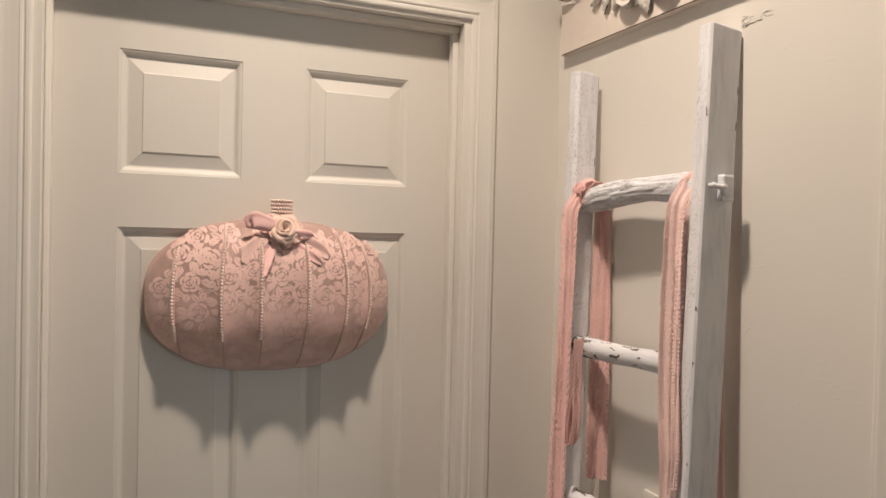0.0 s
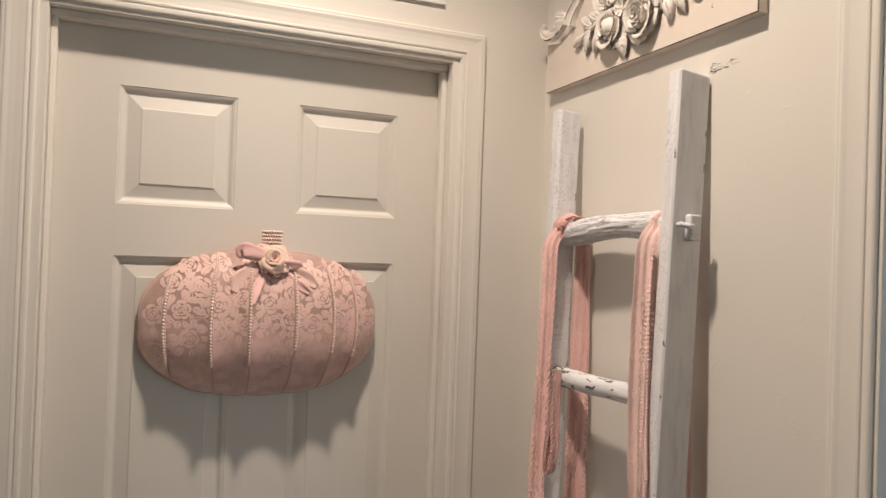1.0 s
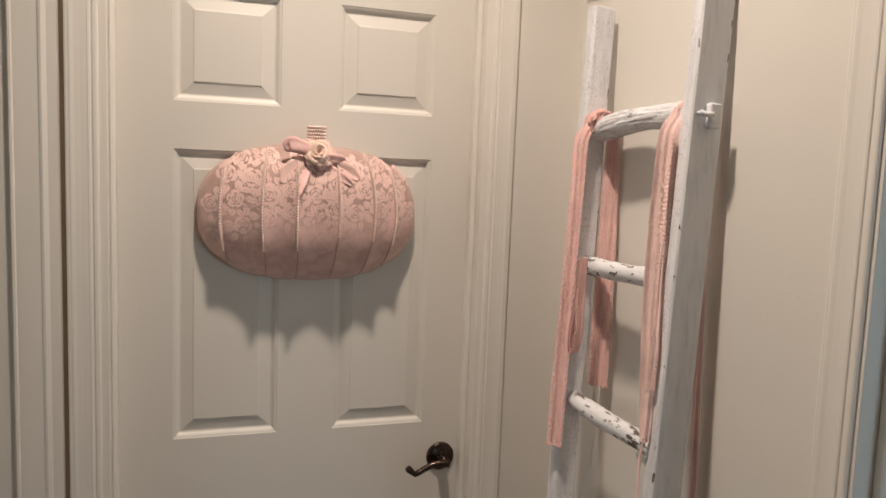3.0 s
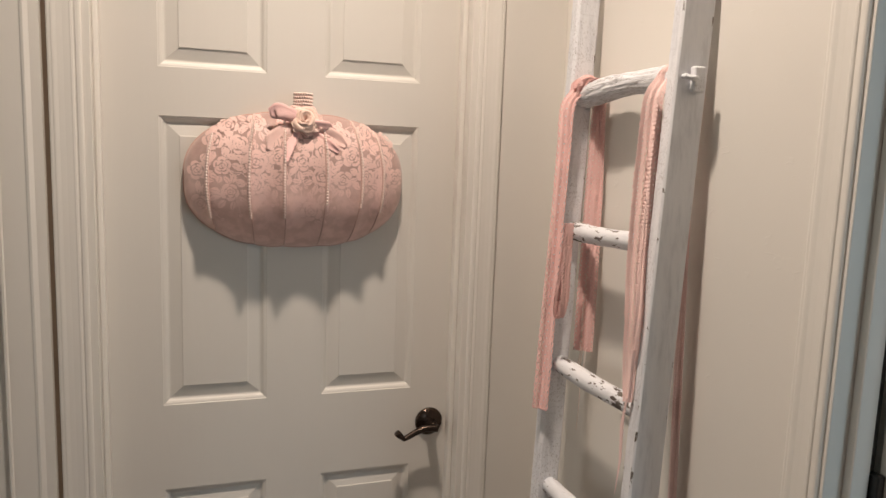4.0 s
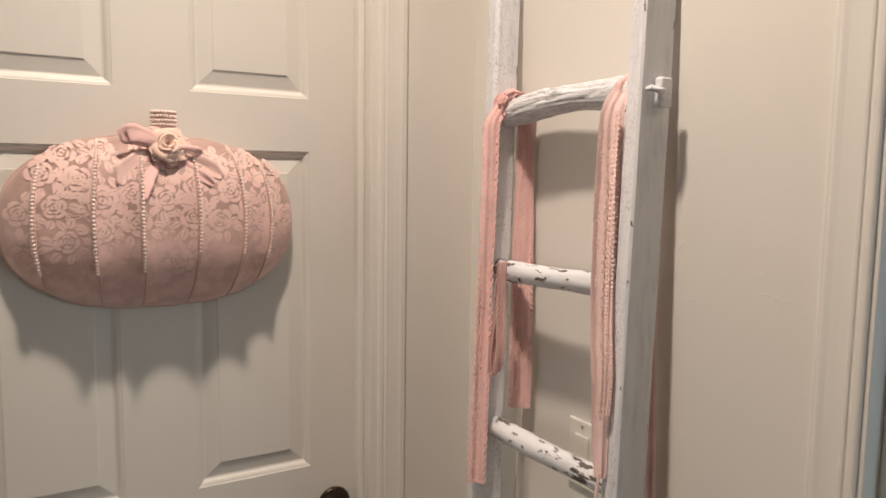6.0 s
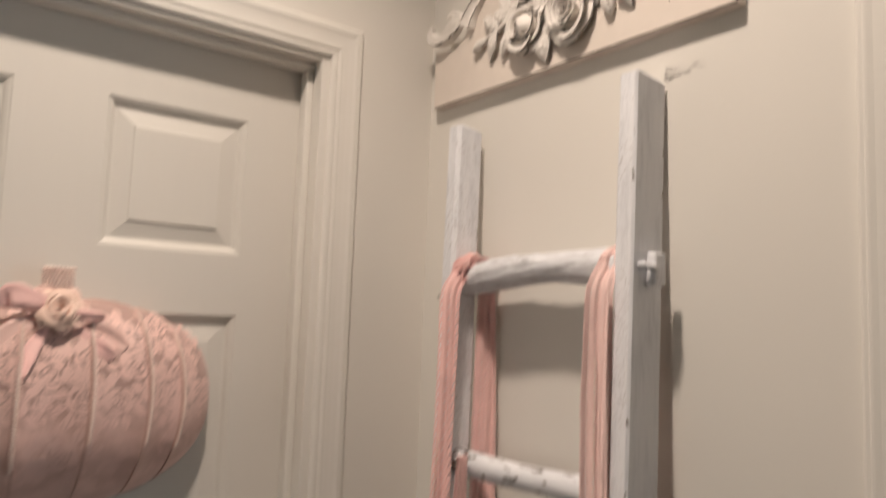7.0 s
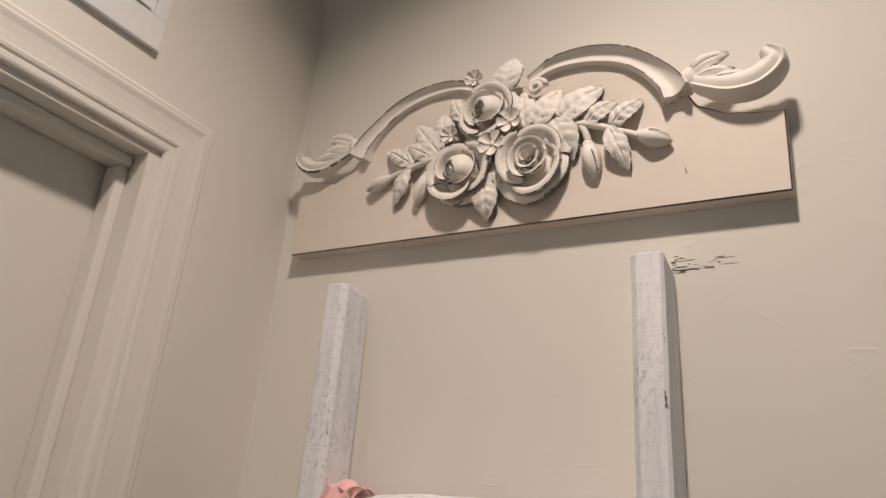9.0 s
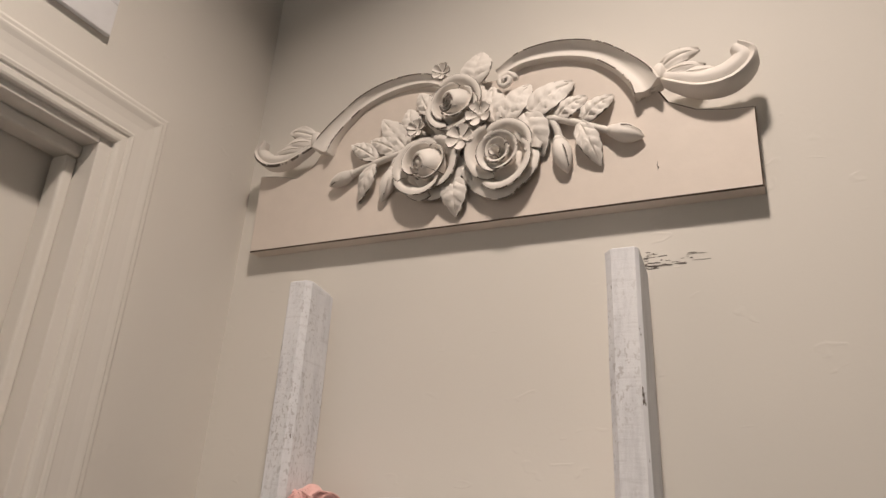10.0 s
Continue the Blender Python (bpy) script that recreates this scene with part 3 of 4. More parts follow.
def band(place, pts, widths, section, n=36, rim=None):
    """Sweeps a carved section (across -1..1, height) along points (u, v, w); height grows with the width."""
    line = spline([Vector(p) for p in pts], n)
    wid = [w.x for w in spline([Vector((w, 0, 0)) for w in widths], n)]
    bm = bmesh.new()
    loops = []
    for k, p in enumerate(line):
        d = line[min(k + 1, n)] - line[max(k - 1, 0)]
        e = Vector((-d.y, d.x)).normalized()
        loops.append([place(p.x + e.x * a * wid[k], p.y + e.y * a * wid[k], p.z + h * wid[k]) for a, h in section])
    quad_loops(bm, loops, True, True)
    if rim is not None:
        bm.faces.ensure_lookup_table()
        for k in range(n):
            for r in rim:
                bm.faces[k * len(section) + r].material_index = 1
    return bm


sign = thing("rose_sign", pose(SX, SY, SZ), "cream painted wooden plaque with carved roses and ribbon scrolls", "wall plaque")
bm = bmesh.new()
top = [(0.292, 0.084), (0.268, 0.086), (0.240, 0.092), (0.214, 0.106), (0.200, 0.130), (0.190, 0.152), (0.168, 0.172), (0.135, 0.187), (0.102, 0.193), (0.068, 0.190), (0.035, 0.176)]
outline = [(-0.295, 0.0), (0.292, 0.0)] + top + [(-u, v + 0.002) for u, v in top[::-1]][:-2] + [(-0.270, 0.102), (-0.297, 0.106)]
e = 0.0014


def inset(poly, d):
    c = Vector((0, 0.09))
    return [(u - math.copysign(min(d, abs(u)), u), v + (d if v < 0.01 else -d)) for u, v in poly]


rings = quad_loops(bm, [[S(u, v, -0.0185) for u, v in outline], [S(u, v, -e) for u, v in outline], [S(u, v, 0) for u, v in inset(outline, e)]])
bm.faces.new(rings[-1])
bm.faces.new(rings[0][::-1])
bm.faces.ensure_lookup_table()
board = part("board", bm, [M_BOARD, M_EDGE], sign)
for p in board.data.polygons:
    c = p.center
    if abs(c.x - (SX + e / 2)) < 0.0005 and p.area < 0.002:
        p.material_index = 1

GUTTER = [(-1.0, -0.5), (-1.0, 0.45), (-0.85, 0.72), (-0.66, 0.70), (-0.3, 0.42), (0.2, 0.50), (0.66, 1.00), (0.82, 1.18), (0.95, 1.10), (1.0, -0.5)]
for sg in (1, -1):
    dv = 0.0 if sg > 0 else 0.003
    q = [(0.032, 0.178 + dv, 0.004), (0.062, 0.191 + dv, 0.003), (0.103, 0.192 + dv, 0.001), (0.142, 0.180 + dv, 0.001), (0.170, 0.158 + dv, 0.002), (0.189, 0.134 + dv, 0.004), (0.1965, 0.116 + dv, 0.005)]
    sec = GUTTER if sg > 0 else [(-a, h) for a, h in GUTTER]
    part("ribbon_scroll", band(S, [(sg * u, v, w) for u, v, w in q], [x * (1 if sg > 0 else 0.8) for x in (0.005, 0.0080, 0.0100, 0.0105, 0.0110, 0.0130, 0.0150)], sec), [M_SIGN, M_RIM], sign, smooth=True, angle=50)
    wl = spline([Vector((sg * u, v, w)) for u, v, w in q], 40)
    ww = [x.x * (1 if sg > 0 else 0.8) for x in spline([Vector((x, 0, 0)) for x in (0.005, 0.0080, 0.0100, 0.0105, 0.0110, 0.0130, 0.0150)], 40)]
    for at, hh, k0, k1 in ((0.82, 1.18, 5, 36), (-0.85, 0.72, 22, 40)):
        bm = bmesh.new()
        run = []
        for k in range(k0, k1 + 1):
            d = wl[min(k + 1, 40)] - wl[max(k - 1, 0)]
            e3 = Vector((-d.y, d.x)).normalized() * sg
            run.append(S(wl[k].x + e3.x * at * ww[k], wl[k].y + e3.y * at * ww[k], wl[k].z + hh * ww[k] + 0.0001))
        lip(bm, run, 0.0007)
        part("worn_line", bm, [M_SIGN, M_RIM], sign, "dark rubbed edge", smooth=True)
    # knot and flared tail
    kb = bmesh.new()
    ball(kb, S(sg * 0.2085, 0.134 + dv, 0.008), 0.0080, 14, 10, (1.0, 0.9, 1.5))
    part("ribbon_knot", kb, M_SIGN, sign, smooth=True)
    tail = [(0.208, 0.132 + dv, 0.005), (0.224, 0.122 + dv, 0.007), (0.248, 0.112 + dv, 0.008), (0.272, 0.113 + dv, 0.010), (0.288, 0.127 + dv, 0.013), (0.280, 0.140 + dv, 0.018)]
    CRESC = [(-1.0, -0.5), (-1.0, 0.20), (-0.82, 0.70), (-0.45, 1.00), (0.0, 1.05), (0.35, 0.85), (0.68, 1.10), (0.95, 0.85), (1.0, -0.5)]
    part("ribbon_tail", band(S, [(sg * u, v, w) for u, v, w in tail], [x * (1 if sg > 0 else 0.72) for x in (0.006, 0.010, 0.0130, 0.0140, 0.0120, 0.006)], CRESC if sg < 0 else [(-a, h) for a, h in CRESC][::-1], rim=(6,) if sg < 0 else None), [M_SIGN, M_RIM], sign, smooth=True, angle=55)
    for (a, b, c, dd, w) in ((0.210, 0.140, 0.247, 0.150, 0.018), (0.212, 0.132, 0.252, 0.130, 0.013), (0.215, 0.124, 0.268, 0.122, 0.012)):
        part("ribbon_fold", leaf_mesh(S, sg * a, b + dv, sg * c, dd + dv, w, 0.009, 0.012, 0.007, 14, 0.0006, True), [M_SIGN, M_RIM], sign, smooth=True, angle=60)

for cu, cv, r, h, sd in ((-0.045, 0.069, 0.038, 0.027, 1), (0.043, 0.068, 0.042, 0.028, 2), (-0.014, 0.141, 0.036, 0.027, 3)):
    if sd == 2:
        add_rose("rose", S, cu, cv, r, h, sd, [M_SIGN, M_RIM], sign)
        continue
    base = add_rose("rose", S, cu, cv, r, h, sd, [M_SIGN, M_RIM], sign, rings=[(4, 0.50, 1.08, 0.04, 0.50, 1.00, 0.35), (3, 0.56, 0.93, 0.04, 0.84, 1.30, 0.16), (2, 0.52, 0.70, 0.06, 0.98, 1.5, 0.05)])
    # half-open bud lying in the bowl of petals, its mouth turned sideways
    bm = bmesh.new()
    axis = [(0.26, 0.08, 0.10, 0.36), (0.20, 0.06, 0.40, 0.46), (0.08, 0.02, 0.70, 0.46), (-0.04, -0.03, 0.95, 0.40), (-0.11, -0.06, 1.10, 0.33), (-0.12, -0.06, 1.11, 0.28), (-0.06, -0.04, 0.85, 0.24)]
    pts = [S(cu + a * r, cv + b * r, c * h) for a, b, c, q in axis]
    ahead = (pts[4] - pts[0]).normalized()
    e1 = ahead.cross(Vector((0, 0, 1))).normalized()
    e2 = ahead.cross(e1)
    quad_loops(bm, [[p + q * r * (1 + 0.05 * math.sin(3 * t)) * (math.cos(t) * e1 + math.sin(t) * e2) for t in (2 * math.pi * k / 22 for k in range(22))] for p, (a, b, c, q) in zip(pts, axis)], True, True)
    lip(bm, [pts[4] + 0.005 * ahead * r + (0.33 - 0.0105 * k) * r * (math.cos(0.42 * k) * e1 + math.sin(0.42 * k) * e2) for k in range(30)], 0.0013)
    lip(bm, [p + 1.01 * q * r * (math.cos(2.2 + 0.1 * k) * e1 + math.sin(2.2 + 0.1 * k) * e2) for k, (p, (a, b, c, q)) in enumerate(zip(pts[:5], axis))], 0.0006)
    part("bud", bm, [M_SIGN, M_RIM], base, smooth=True, angle=60)
# small five-petalled blossoms between the roses
for cu, cv, r in ((-0.003, 0.094, 0.017), (0.018, 0.119, 0.016), (-0.058, 0.116, 0.012), (-0.032, 0.186, 0.012)):
    bl = bmesh.new()
    for k in range(5):
        t = 2 * math.pi * k / 5 + cu * 40
        P = []
        for i in range(7):
            a = -1 + i / 3
            P.append([S(cu + r * f * math.cos(t + a * 0.60 * (1 - 0.18 * f * f)), cv + r * f * math.sin(t + a * 0.60 * (1 - 0.18 * f * f)), 0.019 + 0.005 * f * f + 0.003 * a * a * f) for f in (0.12, 0.4, 0.65, 0.85, 1.0 - 0.10 * abs(a) ** 3 - 0.05 * (a == 0))])
        sheet(bl, P, 0.0012)
        lip(bl, [q_[-1] for q_ in P[1:4]], 0.0006)
    ball(bl, S(cu, cv, 0.020), r * 0.20, 8, 6)
    quad_loops(bl, [[S(cu + r * q * math.cos(t), cv + r * q * math.sin(t), w) for t in (2 * math.pi * k / 10 for k in range(10))] for q, w in ((0.6, 0.0), (0.3, 0.012), (0.15, 0.019))], True, True)
    part("blossom", bl, [M_SIGN, M_RIM], sign, smooth=True, angle=50)
LEAVES = [(0.006, 0.168, 0.011, 0.214, 0.038), (0.034, 0.112, 0.026, 0.163, 0.031), (0.046, 0.112, 0.070, 0.156, 0.033), (0.074, 0.114, 0.118, 0.149, 0.034), (0.068, 0.114, 0.088, 0.066, 0.036),
          (0.102, 0.104, 0.132, 0.127, 0.023), (0.130, 0.096, 0.160, 0.122, 0.022), (0.127, 0.093, 0.147, 0.044, 0.022), (-0.013, 0.054, -0.010, 0.009, 0.029),
          (-0.074, 0.098, -0.116, 0.150, 0.028), (-0.115, 0.094, -0.156, 0.123, 0.020), (-0.085, 0.097, -0.130, 0.124, 0.021), (-0.117, 0.087, -0.137, 0.044, 0.018),
          (-0.066, 0.114, -0.080, 0.157, 0.026), (-0.048, 0.140, -0.067, 0.176, 0.021), (0.003, 0.074, 0.014, 0.032, 0.020)]
for k, (a, b, c, dd, w) in enumerate(LEAVES):
    part("leaf", leaf_mesh(S, a, b, c, dd, w, 0.010 if k > 4 else 0.014, 0.003, 0.007, 16, worn=True), [M_SIGN, M_RIM], sign, smooth=True, angle=45)
for a, b, c, dd, r in ((0.103, 0.082, 0.113, 0.040, 0.0105), (0.156, 0.081, 0.190, 0.067, 0.0100), (-0.147, 0.083, -0.181, 0.071, 0.0085), (-0.093, 0.080, -0.106, 0.039, 0.0090)):
    bd = part("bud", bud_mesh(S, a, b, c, dd, r, 0.006), M_SIGN, sign, smooth=True)
    part("calyx", bud_mesh(S, a - (c - a) * 0.06, b - (dd - b) * 0.06, a + (c - a) * 0.26, b + (dd - b) * 0.26, r * 0.66, 0.006), M_SIGN, bd, smooth=True)
    bm = bmesh.new()
    e2 = Vector((-(dd - b), c - a)).normalized()
    lip(bm, [S(a + (c - a) * f + e2.x * r * 0.5 * math.sin(2.6 * f), b + (dd - b) * f + e2.y * r * 0.5 * math.sin(2.6 * f), 0.0062 + 0.92 * r * max(0.1, math.sin(math.pi * (0.10 + 0.88 * f)) ** 0.8)) for f in (0.35 + 0.06 * q for q in range(10))], 0.0006)
    part("petal_line", bm, [M_SIGN, M_RIM], bd, smooth=True)
for line in ([(0.048, 0.113, 0.010), (0.10, 0.104, 0.009), (0.138, 0.088, 0.007), (0.162, 0.077, 0.006)], [(-0.07, 0.097, 0.010), (-0.10, 0.093, 0.009), (-0.13, 0.087, 0.007), (-0.152, 0.081, 0.006)],
             [(0.095, 0.104, 0.008), (0.101, 0.094, 0.008), (0.104, 0.082, 0.006)], [(-0.082, 0.096, 0.008), (-0.090, 0.088, 0.008), (-0.094, 0.078, 0.006)]):
    bm = bmesh.new()
    tube(bm, [S(*p) for p in spline([Vector(p) for p in line], 12)], 0.0042, 8)
    part("stem", bm, M_SIGN, sign, smooth=True)
bm = bmesh.new()
tube(bm, [S(0.2005, 0.031, 0.0001), S(0.2012, 0.034, 0.0001), S(0.2000, 0.036, 0.0001), S(0.2006, 0.040, 0.0001)], [0.0002, 0.0007, 0.0004, 0.0002], 5)
part("nick", bm, M_EDGE, sign, "small dark nick in the paint")
bm = bmesh.new()
tube(bm, [S(0.046 + 0.011 * (1 - k / 26) * math.cos(k * 0.42), 0.160 + 0.011 * (1 - k / 26) * math.sin(k * 0.42), 0.014 + 0.004 * k / 26) for k in range(26)], 0.0032, 8, up=(1, 0, 0))
part("tendril", bm, M_SIGN, sign, smooth=True)


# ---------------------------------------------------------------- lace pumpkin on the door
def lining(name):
    """Dusky rose satin under the lace, shade painted by height: dark above, lifted below."""
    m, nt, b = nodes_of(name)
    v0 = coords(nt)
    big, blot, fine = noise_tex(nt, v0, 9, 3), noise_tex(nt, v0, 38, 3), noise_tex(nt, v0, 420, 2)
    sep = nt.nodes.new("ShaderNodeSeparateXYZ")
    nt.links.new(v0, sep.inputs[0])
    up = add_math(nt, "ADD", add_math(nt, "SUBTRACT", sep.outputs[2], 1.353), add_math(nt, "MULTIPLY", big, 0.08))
    low_lift = ramp(nt, up, [(0.135, (1, 1, 1)), (0.205, (0, 0, 0))])
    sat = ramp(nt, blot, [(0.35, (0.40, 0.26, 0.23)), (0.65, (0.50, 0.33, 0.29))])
    lifted = ramp(nt, blot, [(0.42, (0.66, 0.43, 0.375)), (0.60, (0.78, 0.53, 0.475))])
    nt.links.new(mix(nt, low_lift.outputs[0], sat.outputs[0], lifted.outputs[0]), b.inputs["Base Color"])
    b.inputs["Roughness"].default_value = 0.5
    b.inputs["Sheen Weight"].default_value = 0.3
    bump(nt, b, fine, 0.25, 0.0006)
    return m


def cloth(name, col, rough=0.6, weave=500.0, sheen=0.5):
    m, nt, b = nodes_of(name)
    v = coords(nt)
    n1, n2 = noise_tex(nt, v, 25, 4), noise_tex(nt, v, weave, 2)
    c = ramp(nt, n1, [(0.3, tuple(x * 0.86 for x in col)), (0.7, col)])
    nt.links.new(c.outputs[0], b.inputs["Base Color"])
    b.inputs["Roughness"].default_value = rough
    b.inputs["Sheen Weight"].default_value = sheen
    bump(nt, b, n2, 0.4, 0.0006)
    return m


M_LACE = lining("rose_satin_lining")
M_FLORAL = cloth("pale_pink_floral_lace", (0.84, 0.58, 0.525), 0.6, 900, 0.3)
M_CORD = cloth("dusty_pink_cord", (0.60, 0.36, 0.30))
M_PEARL, _nt, _b = nodes_of("pearl")
_b.inputs["Roughness"].default_value = 0.18
_b.inputs["Coat Weight"].default_value = 0.5
_pc = ramp(_nt, noise_tex(_nt, coords(_nt), 120, 2), [(0.3, (0.84, 0.65, 0.58)), (0.7, (0.91, 0.75, 0.68))])
_nt.links.new(_pc.outputs[0], _b.inputs["Base Color"])
M_BOW = cloth("pink_satin_ribbon", (0.88, 0.555, 0.525), 0.65, 700)
M_PETAL = cloth("blush_organza", (0.82, 0.57, 0.50), 0.75)
M_IVORY = cloth("ivory_petal", (0.86, 0.63, 0.53), 0.65)

PCX, PCZ, PA, PH, PD = 0.316, 1.489, 0.228, 0.140, 0.089
SEAMS = [-1.0, -0.81, -0.46, -0.16, 0.216, 0.545, 0.76, 1.0]


def pump(s, q, lift=0.0):
    """A point of the pumpkin's front: s across (-1..1), q up (-1..1)."""
    i = max(k for k in range(len(SEAMS) - 1) if SEAMS[k] <= s or k == 0)
    f = (s - SEAMS[i]) / (SEAMS[i + 1] - SEAMS[i])
    lobe = math.sin(math.pi * min(max(f, 0), 1)) ** 0.6
    ext = PH * max(1 - abs(s) ** 2.9, 0.0) ** 0.36
    ext *= 1 + 0.018 * (lobe - 0.5) * (1 if abs(q) > 0.6 else abs(q) / 0.6)
    x = PCX + PA * s * (1 - 0.13 * q * q * (1 - abs(s) ** 5))
    z = PCZ + ext * q
    dep = PD * max(1 - abs(s) ** 2.4, 0) ** 0.55 * (max(1 - q ** 2.6, 0) ** 0.6 if q > 0 else max(1 - abs(q) ** 2.3, 0) ** 0.70)
    dep *= 1 - 0.17 * math.sin(math.pi * min(max(f, 0), 1)) * (1 - 0.35 * abs(s))   # cloth drawn tight between the ribs
    return Vector((x, DY - 0.010 - dep - lift, z))


pumpkin = thing("lace_pumpkin", pose(PCX, DY, PCZ - PH), "pink lace-covered fabric pumpkin with pearl strands hanging on the door", "pumpkin decoration")
bm = bmesh.new()
NS, NQ = 112, 44
ss = [math.sin(-math.pi / 2 + math.pi * k / NS) * 0.85 + (-1 + 2 * k / NS) * 0.15 for k in range(NS + 1)]
qq = [math.sin(-math.pi / 2 + math.pi * k / NQ) for k in range(NQ + 1)]
front = [[pump(s, q) for q in qq] for s in ss]
V = [[bm.verts.new(p) for p in row] for row in front]
for i in range(NS):
    for j in range(NQ):
        bm.faces.new((V[i][j], V[i + 1][j], V[i + 1][j + 1], V[i][j + 1]))
rim = [V[i][0] for i in range(NS + 1)] + [V[NS][j] for j in range(1, NQ + 1)] + [V[i][NQ] for i in range(NS - 1, -1, -1)] + [V[0][j] for j in range(NQ - 1, 0, -1)]
back = [bm.verts.new((v.co.x, DY - 0.0006, v.co.z)) for v in rim]
for k in range(len(rim)):
    a, b = k, (k + 1) % len(rim)
    if (rim[a].co - rim[b].co).length > 1e-9:
        bm.faces.new((rim[a], rim[b], back[b], back[a]))
bmesh.ops.remove_doubles(bm, verts=bm.verts, dist=1e-6)
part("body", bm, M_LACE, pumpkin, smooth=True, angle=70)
bm = bmesh.new()
ol = [pump(math.sin(t), 1 if math.cos(t) >= 0 else -1) for t in (2 * math.pi * k / 120 for k in range(120))]
tube(bm, [p + Vector((0, 0.0035, 0)) for p in ol + ol[:2]], 0.0022, 8, up=(0, 1, 0))
part("edge_piping", bm, M_CORD, pumpkin, smooth=True)
for k, s in enumerate(SEAMS[1:-1]):
    bm = bmesh.new()
    line = [pump(s + 0.012 * (1 if s < 0 else -1), q, 0.0002) for q in (math.sin(-math.pi / 2 * 0.97 + math.pi * 0.97 * j / 40) for j in range(41))]
    tube(bm, line, 0.0016, 6, up=(1, 0, 0))
    part("seam_cord", bm, M_CORD, pumpkin, smooth=True)
    bm = bmesh.new()
    dense = [pump(s, q, 0.0038) for q in (math.sin(math.pi / 2 * 0.96 - math.pi * 0.74 * j / 400) for j in range(401))]
    left, last = 0.0, dense[0]
    end = (0.215, 0.250, 0.255, 0.225, 0.215, 0.200)[k]
    total = 0.0
    for p in dense[1:]:
        step = (p - last).length
        left += step
        total += step
        last = p
        if left >= 0.0056 and total < end:
            left = 0.0
            ball(bm, p, 0.0028, 8, 6)
    trim = bmesh.new()
    P = [[pump(s + a * 0.0042 / PA, q, 0.0012) for a in (-1, -0.5, 0, 0.5, 1)] for q in (math.sin(math.pi / 2 * 0.96 - math.pi * 0.62 * j / 60) for j in range(61))]
    sheet(trim, P, 0.0006)
    part("pearl_trim", trim, [M_FLORAL, M_FLORAL], pumpkin, "pale pink lace trim", smooth=True)
    part("pearl_strand", bm, M_PEARL, pumpkin, "strand of small cream pearls", smooth=True)["kind"] = "stuff"
# floral lace over the satin: roses, leaves and vines laid on the curved front
def on_body(x, z, out):
    s = (x - PCX) / PA
    ext = PH * max(1 - abs(s) ** 2.9, 0.01) ** 0.36
    q = max(-0.99, min(0.99, (z - PCZ) / ext))
    s = max(-0.995, min(0.995, s / (1 - 0.13 * q * q * (1 - abs(s) ** 5))))
    return Vector((PCX + max(-0.985, min(0.985, (x - PCX) / PA)) * PA, pump(s, q).y - out, PCZ + ext * q))


def lace_poly(bm, cx, cz, pts, lift=0.0005):
    """A strip of lace between two borders: pts are pairs of 2D points."""
    prev = None
    for a, b in pts:
        pair = [bm.verts.new(on_body(cx + p[0], cz + p[1], lift)) for p in (a, b)]
        if prev:
            bm.faces.new((prev[0], prev[1], pair[1], pair[0]))
        prev = pair


def lace_rose(bm, cx, cz, R, rot, rng):
    for n, r0, r1, gap in ((5, 0.66, 1.06, 0.07), (4, 0.36, 0.61, 0.12), (2, 0.08, 0.31, 0.25)):
        for k in range(n):
            a0, a1 = rot + 2 * math.pi * k / n + gap / 2, rot + 2 * math.pi * (k + 1) / n - gap / 2
            wob = rng.uniform(0.88, 1.10)
            pts = []
            for i in range(8):
                f = i / 7
                t = a0 + (a1 - a0) * f
                o = R * (r0 + (r1 * wob - r0) * (0.45 + 0.55 * math.sin(math.pi * f) ** 0.6))
                q = R * r0 * (1 + 0.08 * math.sin(5 * t))
                pts.append(((q * math.cos(t), q * math.sin(t)), (o * math.cos(t), o * math.sin(t))))
            lace_poly(bm, cx, cz, pts)
        rot += 0.5


def lace_leaf(bm, cx, cz, L, W, ang):
    ca, sa = math.cos(ang), math.sin(ang)
    for side in (-1, 1):
        pts = []
        for i in range(7):
            f = i / 6
            w = W / 2 * math.sin(math.pi * f) ** 0.8 + 0.0004
            u, v0, v1 = L * f, side * 0.0005, side * w
            pts.append(((u * ca - v0 * sa, u * sa + v0 * ca), (u * ca - v1 * sa, u * sa + v1 * ca)))
        lace_poly(bm, cx, cz, pts)


def inside(x, z, m):
    s = (x - PCX) / (PA * 0.97)
    return abs(s) < 0.93 and abs(z - PCZ) < PH * (1 - abs(s) ** 2.9) ** 0.36 - m


rng = random.Random(31)
spots = []
for _ in range(4000):
    x, z = PCX + rng.uniform(-PA, PA), PCZ + rng.uniform(-PH, PH)
    if inside(x, z, 0.010) and all((x - a) ** 2 + (z - b) ** 2 > 0.043 ** 2 for a, b in spots) and (z > PCZ + 0.004 or (z > PCZ - 0.06 and rng.random() < 0.012)):
        spots.append((x, z))
panels = [bmesh.new() for _ in range(7)]


def panel_of(x):
    s = (x - PCX) / PA
    return panels[max(0, min(6, sum(1 for e in SEAMS[1:-1] if s > e)))]


